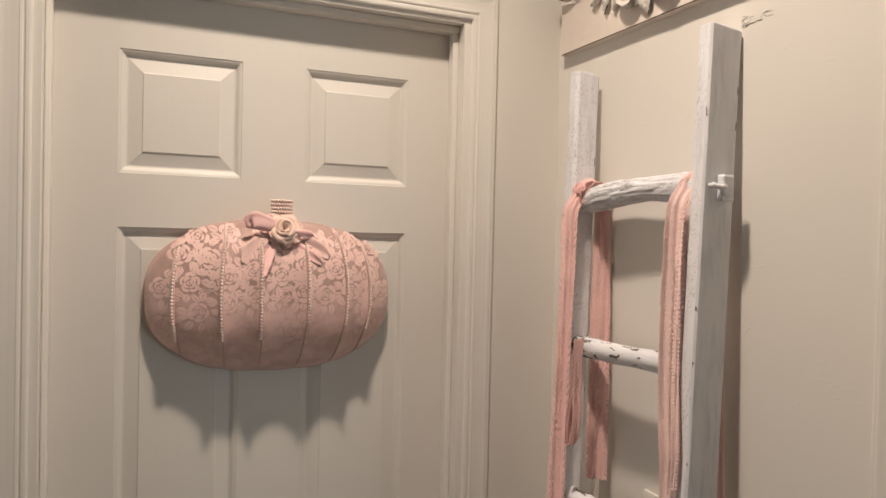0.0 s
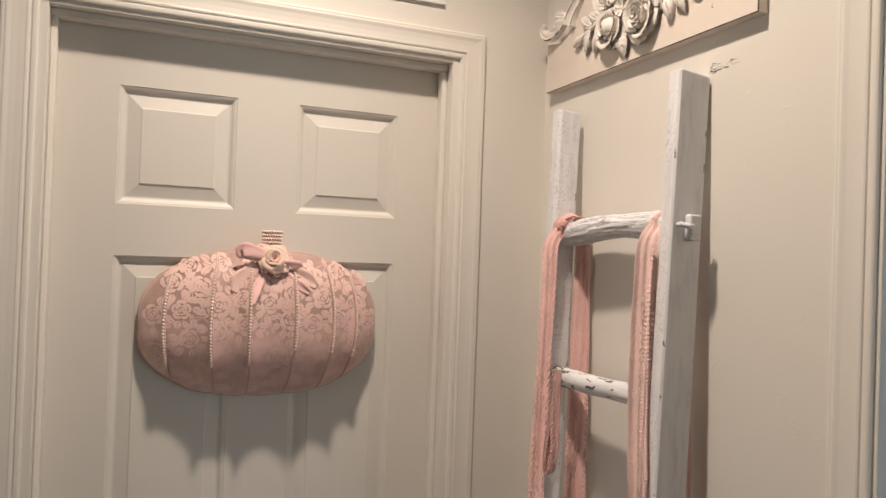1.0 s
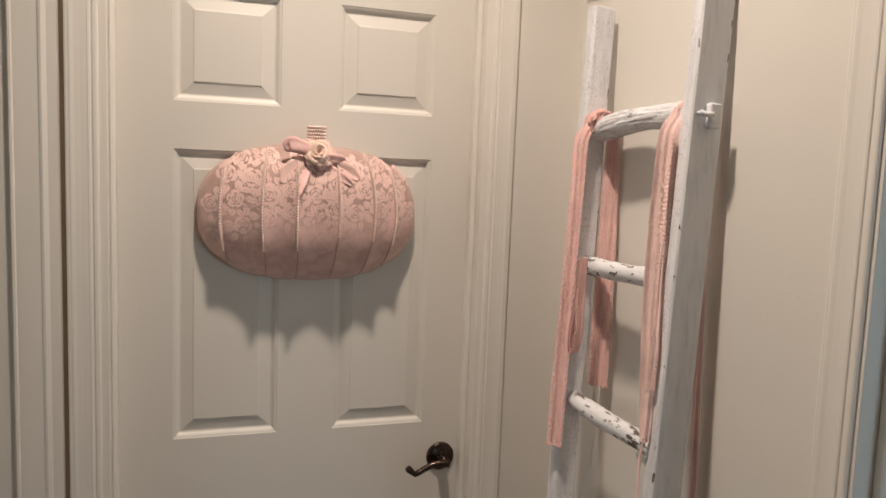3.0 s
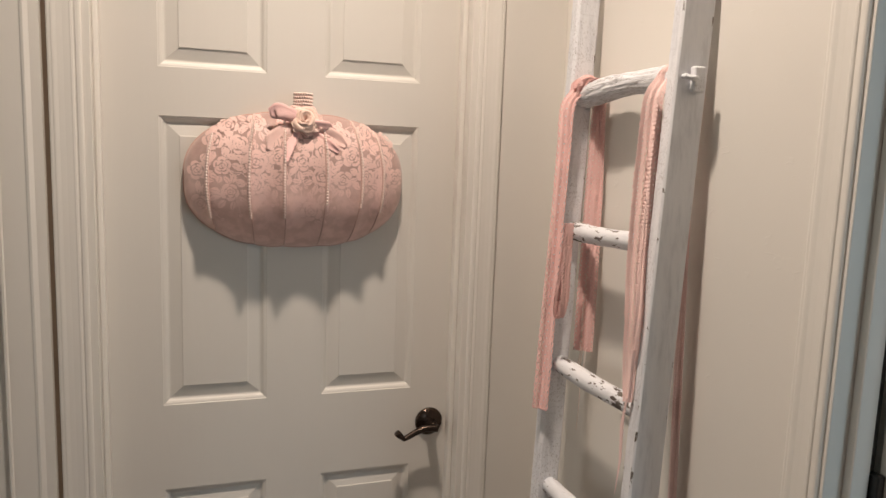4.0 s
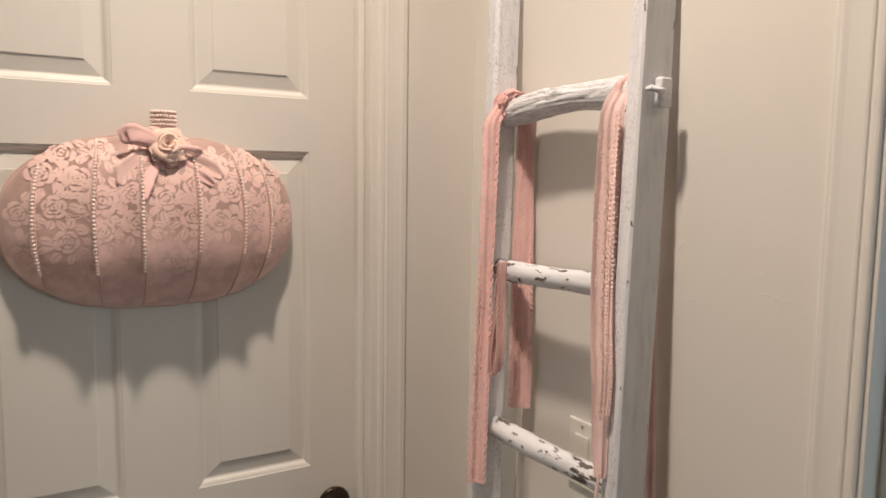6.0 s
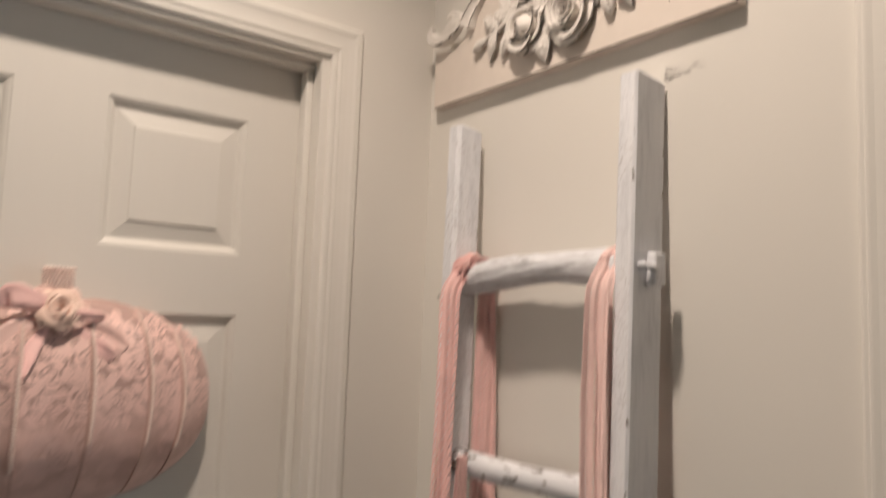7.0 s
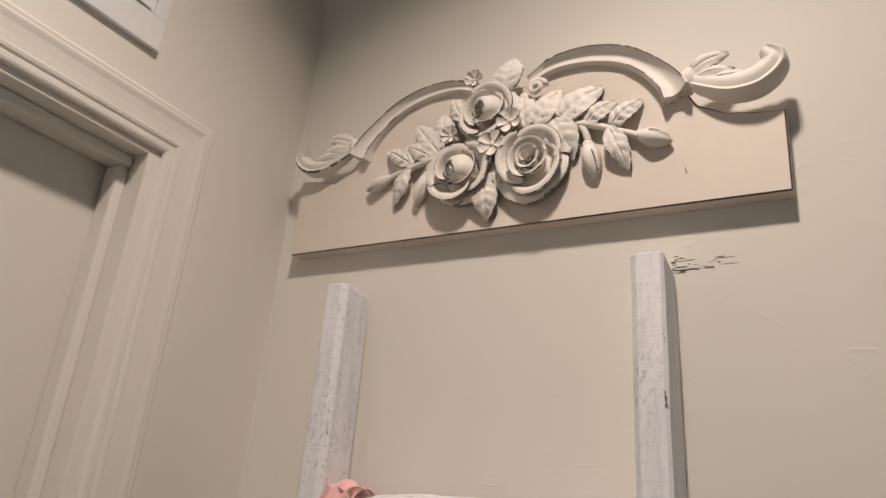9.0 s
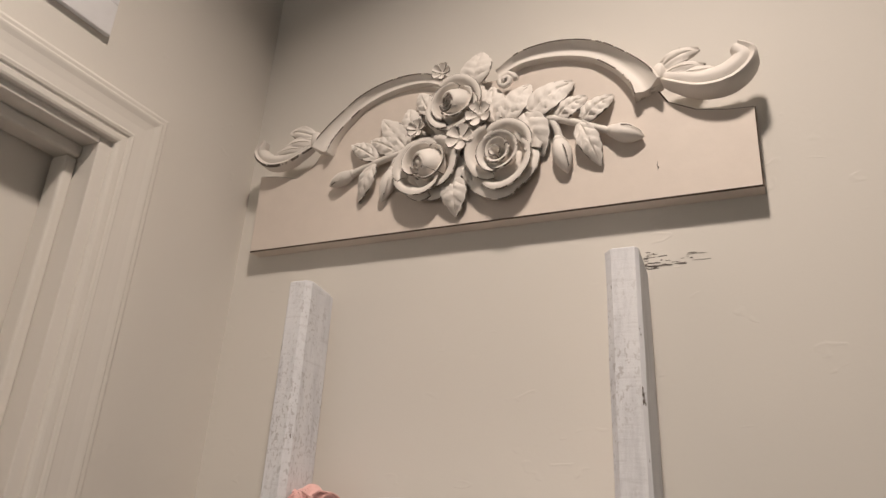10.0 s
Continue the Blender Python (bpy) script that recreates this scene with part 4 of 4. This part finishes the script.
for x, z in spots:
    bmp = panel_of(x)
    R = rng.uniform(0.0175, 0.0225)
    lace_rose(bmp, x, z, R, rng.uniform(0, 6), rng)
    t0 = rng.uniform(0, 6)
    for k in range(rng.choice((8, 9, 10))):
        t = t0 + k * 0.68 + rng.uniform(-0.2, 0.2)
        lx, lz = x + (R + 0.001) * math.cos(t), z + (R + 0.001) * math.sin(t)
        L = rng.uniform(0.013, 0.024)
        if inside(lx + L * math.cos(t), lz + L * math.sin(t), 0.003):
            lace_leaf(bmp, lx, lz, L, rng.uniform(0.008, 0.013), t + rng.uniform(-0.6, 0.6))
    # a vine that wanders to its neighbours
    for k in range(3):
        t, px, pz, pts = rng.uniform(0, 6), x, z, []
        px, pz = x + R * math.cos(t), z + R * math.sin(t)
        for i in range(9):
            t += rng.uniform(-0.35, 0.45)
            px, pz = px + 0.0034 * math.cos(t), pz + 0.0034 * math.sin(t)
            if not inside(px, pz, 0.016):
                break
            nx, nz = -math.sin(t) * 0.0008, math.cos(t) * 0.0008
            pts.append(((px - x - nx, pz - z - nz), (px - x + nx, pz - z + nz)))
        if len(pts) > 2:
            lace_poly(bmp, x, z, pts)
            lace_leaf(bmp, px, pz, 0.009, 0.006, t)
for bmp in panels:
    part("lace_panel", bmp, M_FLORAL, pumpkin, "pale pink floral lace")["kind"] = "stuff"
# pearl-wrapped stem
stem_c = Vector((0.321, 1.552, 1.657))
bm = bmesh.new()
quad_loops(bm, [[(stem_c.x + r * math.cos(t), stem_c.y + 0.8 * r * math.sin(t), z) for t in (2 * math.pi * k / 20 for k in range(20))] for r, z in ((0.019, 1.622), (0.017, 1.640), (0.0165, 1.668), (0.014, 1.670))], True, True)
part("stem", bm, M_PETAL, pumpkin, smooth=True, angle=50)
bm = bmesh.new()
for row in range(4):
    for k in range(22):
        t = 2 * math.pi * (k + 0.5 * (row % 2)) / 22
        ball(bm, (stem_c.x + 0.0178 * math.cos(t), stem_c.y + 0.0148 * math.sin(t), 1.647 + row * 0.0068), 0.0029, 6, 5)
part("stem_pearls", bm, M_PEARL, pumpkin, smooth=True)["kind"] = "stuff"


def Fp(cx, cy, cz, tilt=0.35):
    """A place for petals that face forward and a little up."""
    ca, sa = math.cos(tilt), math.sin(tilt)
    return lambda u, v, w: Vector((cx + u, cy - w * ca + v * sa, cz + v * ca + w * sa))


fl = Fp(0.320, 1.534, 1.613)
add_rose("fabric_rose", fl, 0.002, -0.001, 0.028, 0.022, 11, [M_IVORY, M_IVORY], pumpkin, "blush and ivory fabric rose", 0.0008,
         [(5, 0.45, 1.00, 0.05, 0.50, 0.88, 0.5), (5, 0.36, 0.80, 0.15, 0.76, 0.88, 0.5), (4, 0.25, 0.56, 0.3, 0.96, 1.0, 0.3), (2, 0.1, 0.30, 0.4, 1.08, 1.7, 0.0)])
for k, (a, b, c, dd, w) in enumerate([(0, 0.006, -0.026, 0.030, 0.030), (0, 0.008, -0.006, 0.036, 0.034), (0.008, 0.008, 0.022, 0.030, 0.032), (-0.008, 0, -0.034, 0.012, 0.028), (0.01, 0, 0.038, 0.010, 0.026), (0.006, -0.006, 0.030, -0.022, 0.026), (-0.006, -0.006, -0.020, -0.026, 0.024), (0.004, -0.004, 0.008, -0.034, 0.026)]):
    part("ruffle", leaf_mesh(fl, a, b, c, dd, w, 0.001, 0.003, 0.003), [M_PETAL, M_PETAL], pumpkin, smooth=True)


def ribbon(pts, widths, thick=0.0012, across=None, n=28):
    """A cloth strip along points; across: the direction of its width."""
    line = spline(pts, n)
    wid = [w.x for w in spline([Vector((w, 0, 0)) for w in widths], n)]
    P = []
    for k, p in enumerate(line):
        d = (line[min(k + 1, n)] - line[max(k - 1, 0)]).normalized()
        ac = across(k / n) if across else d.cross(Vector((0, -1, 0)))
        ac = Vector(ac).normalized()
        P.append([p + ac * wid[k] * a * (1 + (0.05 * math.sin(0.9 * k + 3 * a) if abs(a) == 1 else 0)) + Vector((0, -0.0014 * math.cos(3.0 * a + 4 * k / n), 0)) for a in (-1, -0.6, -0.2, 0.2, 0.6, 1)])
    bm = bmesh.new()
    sheet(bm, P, thick)
    return bm


def bow(name, pts, widths, mat, label=""):
    part(name, ribbon([Vector(p) for p in pts], widths, 0.0007), [mat, mat], pumpkin, label, smooth=True)


bow("bow_loop", [(0.312, 1.530, 1.614), (0.298, 1.523, 1.623), (0.276, 1.521, 1.630), (0.263, 1.526, 1.630), (0.274, 1.533, 1.625), (0.312, 1.537, 1.612)], [0.004, 0.011, 0.0145, 0.015, 0.012, 0.004], M_BOW)
bow("bow_loop", [(0.326, 1.530, 1.610), (0.346, 1.521, 1.610), (0.364, 1.522, 1.606), (0.371, 1.530, 1.602), (0.358, 1.537, 1.602), (0.330, 1.540, 1.606)], [0.004, 0.006, 0.008, 0.008, 0.007, 0.004], M_BOW)
bow("bow_tail", [on_body(0.314, 1.603, 0.004), on_body(0.302, 1.580, 0.002), on_body(0.288, 1.556, 0.003), on_body(0.282, 1.530, 0.002)], [0.003, 0.007, 0.010, 0.004], M_BOW)
bow("bow_tail", [on_body(0.332, 1.600, 0.004), on_body(0.350, 1.585, 0.002), on_body(0.370, 1.567, 0.003), on_body(0.390, 1.552, 0.003)], [0.003, 0.006, 0.009, 0.004], M_BOW)
bow("bow_tail", [on_body(0.308, 1.605, 0.002), on_body(0.285, 1.594, 0.002), on_body(0.262, 1.574, 0.002), on_body(0.250, 1.552, 0.002)], [0.005, 0.012, 0.016, 0.005], M_FLORAL, "sheer pale lace tail")
bow("bow_tail", [on_body(0.334, 1.602, 0.002), on_body(0.360, 1.594, 0.002), on_body(0.386, 1.580, 0.002), on_body(0.406, 1.564, 0.002)], [0.005, 0.011, 0.015, 0.005], M_FLORAL, "sheer pale lace tail")

# ---------------------------------------------------------------- lace ribbons on the ladder
M_RIB = cloth("rose_pink_lace", (0.85, 0.535, 0.505), 0.75, 600)
M_RIB2 = cloth("pale_pink_lace", (0.87, 0.625, 0.585), 0.75, 600)
M_THREAD = cloth("pale_thread", (0.82, 0.68, 0.60), 0.7, 900)


def lace_strip(line, across, width, style, seed, shape=None, cell=0.0014, curl=0.002):
    """Crochet lace as small cells along a line: rows of eyelets and scalloped edges; shape(f) scales the width along it."""
    rng = random.Random(seed)
    bm = bmesh.new()
    rows = []
    n = int(sum((b - a).length for a, b in zip(line, line[1:])) / cell)
    pts = spline(line, n)
    cols = int(width / cell)
    for k, p in enumerate(pts):
        f = k / n
        a = Vector(across(f)).normalized()
        d = (pts[min(k + 1, n)] - pts[max(k - 1, 0)]).normalized()
        nn = a.cross(d)
        wide = width * (shape(f) if shape else 1.0) * (1 + 0.04 * math.sin(13 * f + seed))
        row = []
        for c in range(cols + 1):
            u = 2 * c / cols - 1
            off = 0.5 * u * wide
            if abs(u) > 0.8:
                off += math.copysign((0.0009 if style == "sheer" else 0.0018) * abs(math.sin(math.pi * k / 5)) * (abs(u) - 0.8) / 0.2, u)
            stitch = (0.0002 if style == "sheer" else 0.0004) * math.sin(2 * math.pi * k / 5 + (math.pi if c % 4 < 2 else 0)) + 0.0004 * math.cos(9 * u)
            fold = curl * math.sin(3.5 * u + 9 * f + seed) + 0.4 * curl * math.sin(8 * u - 14 * f)
            row.append(bm.verts.new(p + a * off + nn * (fold + stitch + rng.uniform(-0.0002, 0.0002))))
        rows.append(row)
    for k in range(n):
        for c in range(cols):
            u = 2 * (c + 0.5) / cols - 1
            if style == "crochet":
                gap = (0.32 < abs(u) < 0.42 and k % 6 == 0) or (0.80 < abs(u) < 0.92 and k % 5 in (2, 3)) or (abs(u) < 0.06 and k % 6 == 3)
            elif style == "sheer":
                gap = (-0.84 < u < -0.76 and k % 4 == 0) or (-0.34 < u < -0.26 and k % 4 == 1) or (0.58 < u < 0.66 and k % 3 == 0) or (0.10 < u < 0.18 and k % 5 == 0)
            else:
                gap = 0.5 < u < 0.72 and k % 4 == 0
            if not gap:
                bm.faces.new((rows[k][c], rows[k][c + 1], rows[k + 1][c + 1], rows[k + 1][c]))
    bmesh.ops.delete(bm, geom=[v for v in bm.verts if not v.link_faces], context="VERTS")
    return bm


def solid(ob, t):
    md = ob.modifiers.new("thickness", "SOLIDIFY")
    md.thickness = t
    return ob


def zigzag(line, across, off, step, amp, r):
    n = int(sum((b - a).length for a, b in zip(line, line[1:])) / step)
    pts = spline(line, n)
    bm = bmesh.new()
    tube(bm, [p + Vector(across(k / n)).normalized() * (off + amp * (1 if k % 2 else -1)) + Vector((-0.0030, -0.0030, 0)) for k, p in enumerate(pts)], r, 5)
    return bm


R1 = 1.690


def over_rung(y, drop_front, drop_back, sway=0.0, out=0.0):
    """From the front hem, up over the top rung, down behind."""
    x, rr = lad_x(R1) + 0.0310, 0.0265
    zc = R1 + 0.002
    front = [Vector((lad_x(z) - 0.004 - out, y + sway * (R1 - z), z)) for z in np.linspace(drop_front, R1 - 0.03, 9)]
    arc = [Vector((x - rr * math.cos(t), y, zc + rr * math.sin(t))) for t in np.linspace(0.0, math.pi, 7)]
    rear = [Vector((x + rr + 0.0015 * i, y + 0.004 * i / 6, z)) for i, z in enumerate(np.linspace(R1 - 0.03, drop_back, 7))]
    return front + arc + rear


def A(f):
    """The ribbon lies flat over the rung and turns as it hangs."""
    k = min(max((f - 0.55) / 0.2, 0.0), 1.0)
    return (-0.75 * (1 - k), 0.66 * (1 - k) + k, 0)


def A_long(f):
    k = min(max((f - 0.26) / 0.11, 0.0), 1.0)
    return (-0.75 * (1 - k), 0.66 * (1 - k) + k, 0)


def A_back(f):
    k = min(max((0.38 - f) / 0.15, 0.0), 1.0)
    return (-0.75 * (1 - k), 0.66 * (1 - k) + k, 0)


rib = thing("lace_ribbon", pose(0.82, 1.335, R1), "rose pink crochet lace ribbon draped over the ladder's top rung", "ribbon", "ribbons on the ladder")
line = over_rung(1.347, 1.045, 1.60, -0.052, 0.010)
solid(part("lace", lace_strip(line, A, 0.0290, "crochet", 1, lambda f: 0.94 + 0.06 * math.cos(14 * f)), M_RIB, rib), 0.0010)
part("stitching", zigzag(line[:9], A, 0.0075, 0.0062, 0.0019, 0.0008), M_THREAD, rib, "pale zigzag stitching")
part("hem", tube(bmesh.new(), [line[0] + Vector(A(0)).normalized() * u * 0.0135 + Vector((0, 0, 0.002 + 0.003 * u)) for u in (-1, -0.4, 0.2, 1)], 0.0016, 6), M_RIB, rib)
x = lad_x(R1) + 0.0310
knot = [Vector((x - 0.031 + 0.020 * f, 1.352 - 0.014 * math.sin(5 * f), R1 + 0.006 + 0.021 * math.sin(math.pi * 0.62 * f))) for f in np.linspace(0, 1, 9)]
solid(part("twisted_end", lace_strip(knot, lambda f: (0.3, 0.9, 0.3 - 0.6 * f), 0.0110, "plain", 9, None, 0.0014, 0.003), M_RIB, rib, "twisted end of the ribbon"), 0.0012)
rib = thing("lace_ribbon", pose(0.88, 1.325, R1), "rose pink lace ribbon hanging behind the ladder's rungs", "ribbon", "ribbons on the ladder")
line = [Vector((x - 0.0275, 1.350, R1 - 0.01))] + [Vector((x - 0.029 * math.cos(t), 1.350, R1 + 0.002 + 0.029 * math.sin(t))) for t in np.linspace(0.2, math.pi, 6)] + [Vector((x + 0.027 - 0.0015 * i, 1.348 - 0.0022 * i, z)) for i, z in enumerate(np.linspace(R1 - 0.03, 1.158, 10))]
solid(part("lace", lace_strip(line, A_back, 0.0360, "crochet", 2, lambda f: 0.66 + 0.34 * min(1.0, max(0.0, (f - 0.45) / 0.2)), 0.0014, 0.003), M_RIB, rib), 0.0010)
part("stitching", zigzag(line[-4:], A_back, 0.004, 0.0062, 0.0019, 0.0008), M_THREAD, rib, "pale zigzag stitching")
for dy, z1 in ((0.004, 0.985), (-0.006, 1.085), (0.010, 1.120)):
    part("loose_thread", tube(bmesh.new(), [(x + 0.014, 1.326 + dy, 1.165), (x + 0.012, 1.328 + dy * 1.4, 1.13), (x + 0.012, 1.324 + dy, 0.5 * (z1 + 1.13)), (x + 0.010, 1.327 + dy, z1)], 0.0009, 5), M_THREAD, rib)
rib = thing("lace_ribbon", pose(0.80, 1.274, 1.40), "looped rose pink ribbon tail hanging on the ladder", "ribbon", "ribbons on the ladder")
loop = [Vector((lad_x(z) - 0.007 + 0.89 * q, 1.296 - 0.45 * q, z)) for q, z in ((0.000, 1.43), (0.000, 1.38), (-0.001, 1.33), (-0.004, 1.285), (-0.003, 1.252), (0.001, 1.240), (0.006, 1.250), (0.008, 1.285), (0.005, 1.33), (0.003, 1.38), (0.002, 1.43))]
solid(part("lace", lace_strip(loop, lambda f: (0.95, 0.20, 0), 0.0190, "crochet", 4, None, 0.0014, 0.0008), M_RIB, rib), 0.0010)
rib = thing("lace_ribbon", pose(0.82, 1.06, R1), "sheer pale pink lace ribbon draped over the ladder's top rung", "ribbon", "ribbons on the ladder")
line = [Vector((lad_x(z) - 0.010, y, z)) for y, z in ((1.026, 1.160), (1.030, 1.200), (1.034, 1.250), (1.036, 1.310), (1.044, 1.370), (1.050, 1.430), (1.055, 1.500), (1.059, 1.580), (1.061, R1 - 0.03))]
line += [Vector((x - 0.0265 * math.cos(t), 1.061 - 0.002 * t, R1 + 0.002 + 0.0265 * math.sin(t))) for t in np.linspace(0.0, math.pi, 7)]
line += [Vector((x + 0.0265 + 0.003 * f, 1.054 - 0.030 * f ** 0.7, R1 - 0.035 - 0.80 * f)) for f in np.linspace(0, 1, 14)]
tot = 1.41


def sheer_width(f):
    d = f * tot
    return (0.42 + 3.6 * d) if d < 0.14 else (0.92 + 0.08 * math.sin(9 * d)) if d < 0.30 else max(0.62, 1.0 - 1.5 * (d - 0.30))


solid(part("lace", lace_strip(line, A_long, 0.0345, "sheer", 5, sheer_width, 0.0014, 0.0022), M_RIB2, rib), 0.0008)
edge_line = [p + Vector((-0.002, -0.012, 0)) for p in line[2:9]]
solid(part("crochet_edge", lace_strip(edge_line, A, 0.0065, "plain", 6, None, 0.0012, 0.0008), M_RIB2, rib, "raised crochet edge"), 0.0010)
part("stitching", zigzag(line[2:8], A, 0.003, 0.0060, 0.0018, 0.0007), M_THREAD, rib, "pale zigzag stitching")
part("frayed_tail", tube(bmesh.new(), [(lad_x(1.165) - 0.010, 1.028, 1.168), (lad_x(1.12) - 0.011, 1.031, 1.12), (lad_x(1.06) - 0.010, 1.025, 1.06), (lad_x(1.0) - 0.010, 1.028, 1.0)], [0.0045, 0.0036, 0.0024, 0.0012], 7, 0.5), M_RIB2, rib, "thin frayed ribbon end")

# ---------------------------------------------------------------- scuffs on the ladder wall
M_SCUFF = painted("grey_scuff", (0.15, 0.13, 0.115), 0.7, 30, 150, 0.2)
scuff = thing("wall_scuffs", pose(WX, 1.01, 1.94), "dark rubbed scuff marks on the painted wall", "scuff marks", kind="structure")
rng = random.Random(8)
marks = [(1.022, 1.9362, 0.026, 0.0020), (1.004, 1.9368, 0.012, 0.0013), (0.985, 1.9388, 0.016, 0.0004), (0.990, 1.9452, 0.018, 0.0003), (1.028, 1.9392, 0.014, 0.0011), (1.030, 1.9335, 0.012, 0.0009)]
marks += [(1.036 - 0.046 * rng.random() ** 1.8, 1.932 + 0.019 * rng.random(), rng.uniform(0.002, 0.009), rng.uniform(0.0003, 0.0010)) for _ in range(30)]
for y, z, ln, hh in marks:
    bm = bmesh.new()
    ring = []
    for k in range(14):
        t = 2 * math.pi * k / 14
        ring.append((y + 0.5 * ln * math.cos(t) * rng.uniform(0.75, 1.1), z + 0.5 * hh * math.sin(t) * rng.uniform(0.4, 1.5)))
    quad_loops(bm, [[(WX + 0.0005, a, b) for a, b in ring], [(WX - 0.0003, a, b) for a, b in ring]], True, True)
    part("scuff", bm, M_SCUFF, scuff)
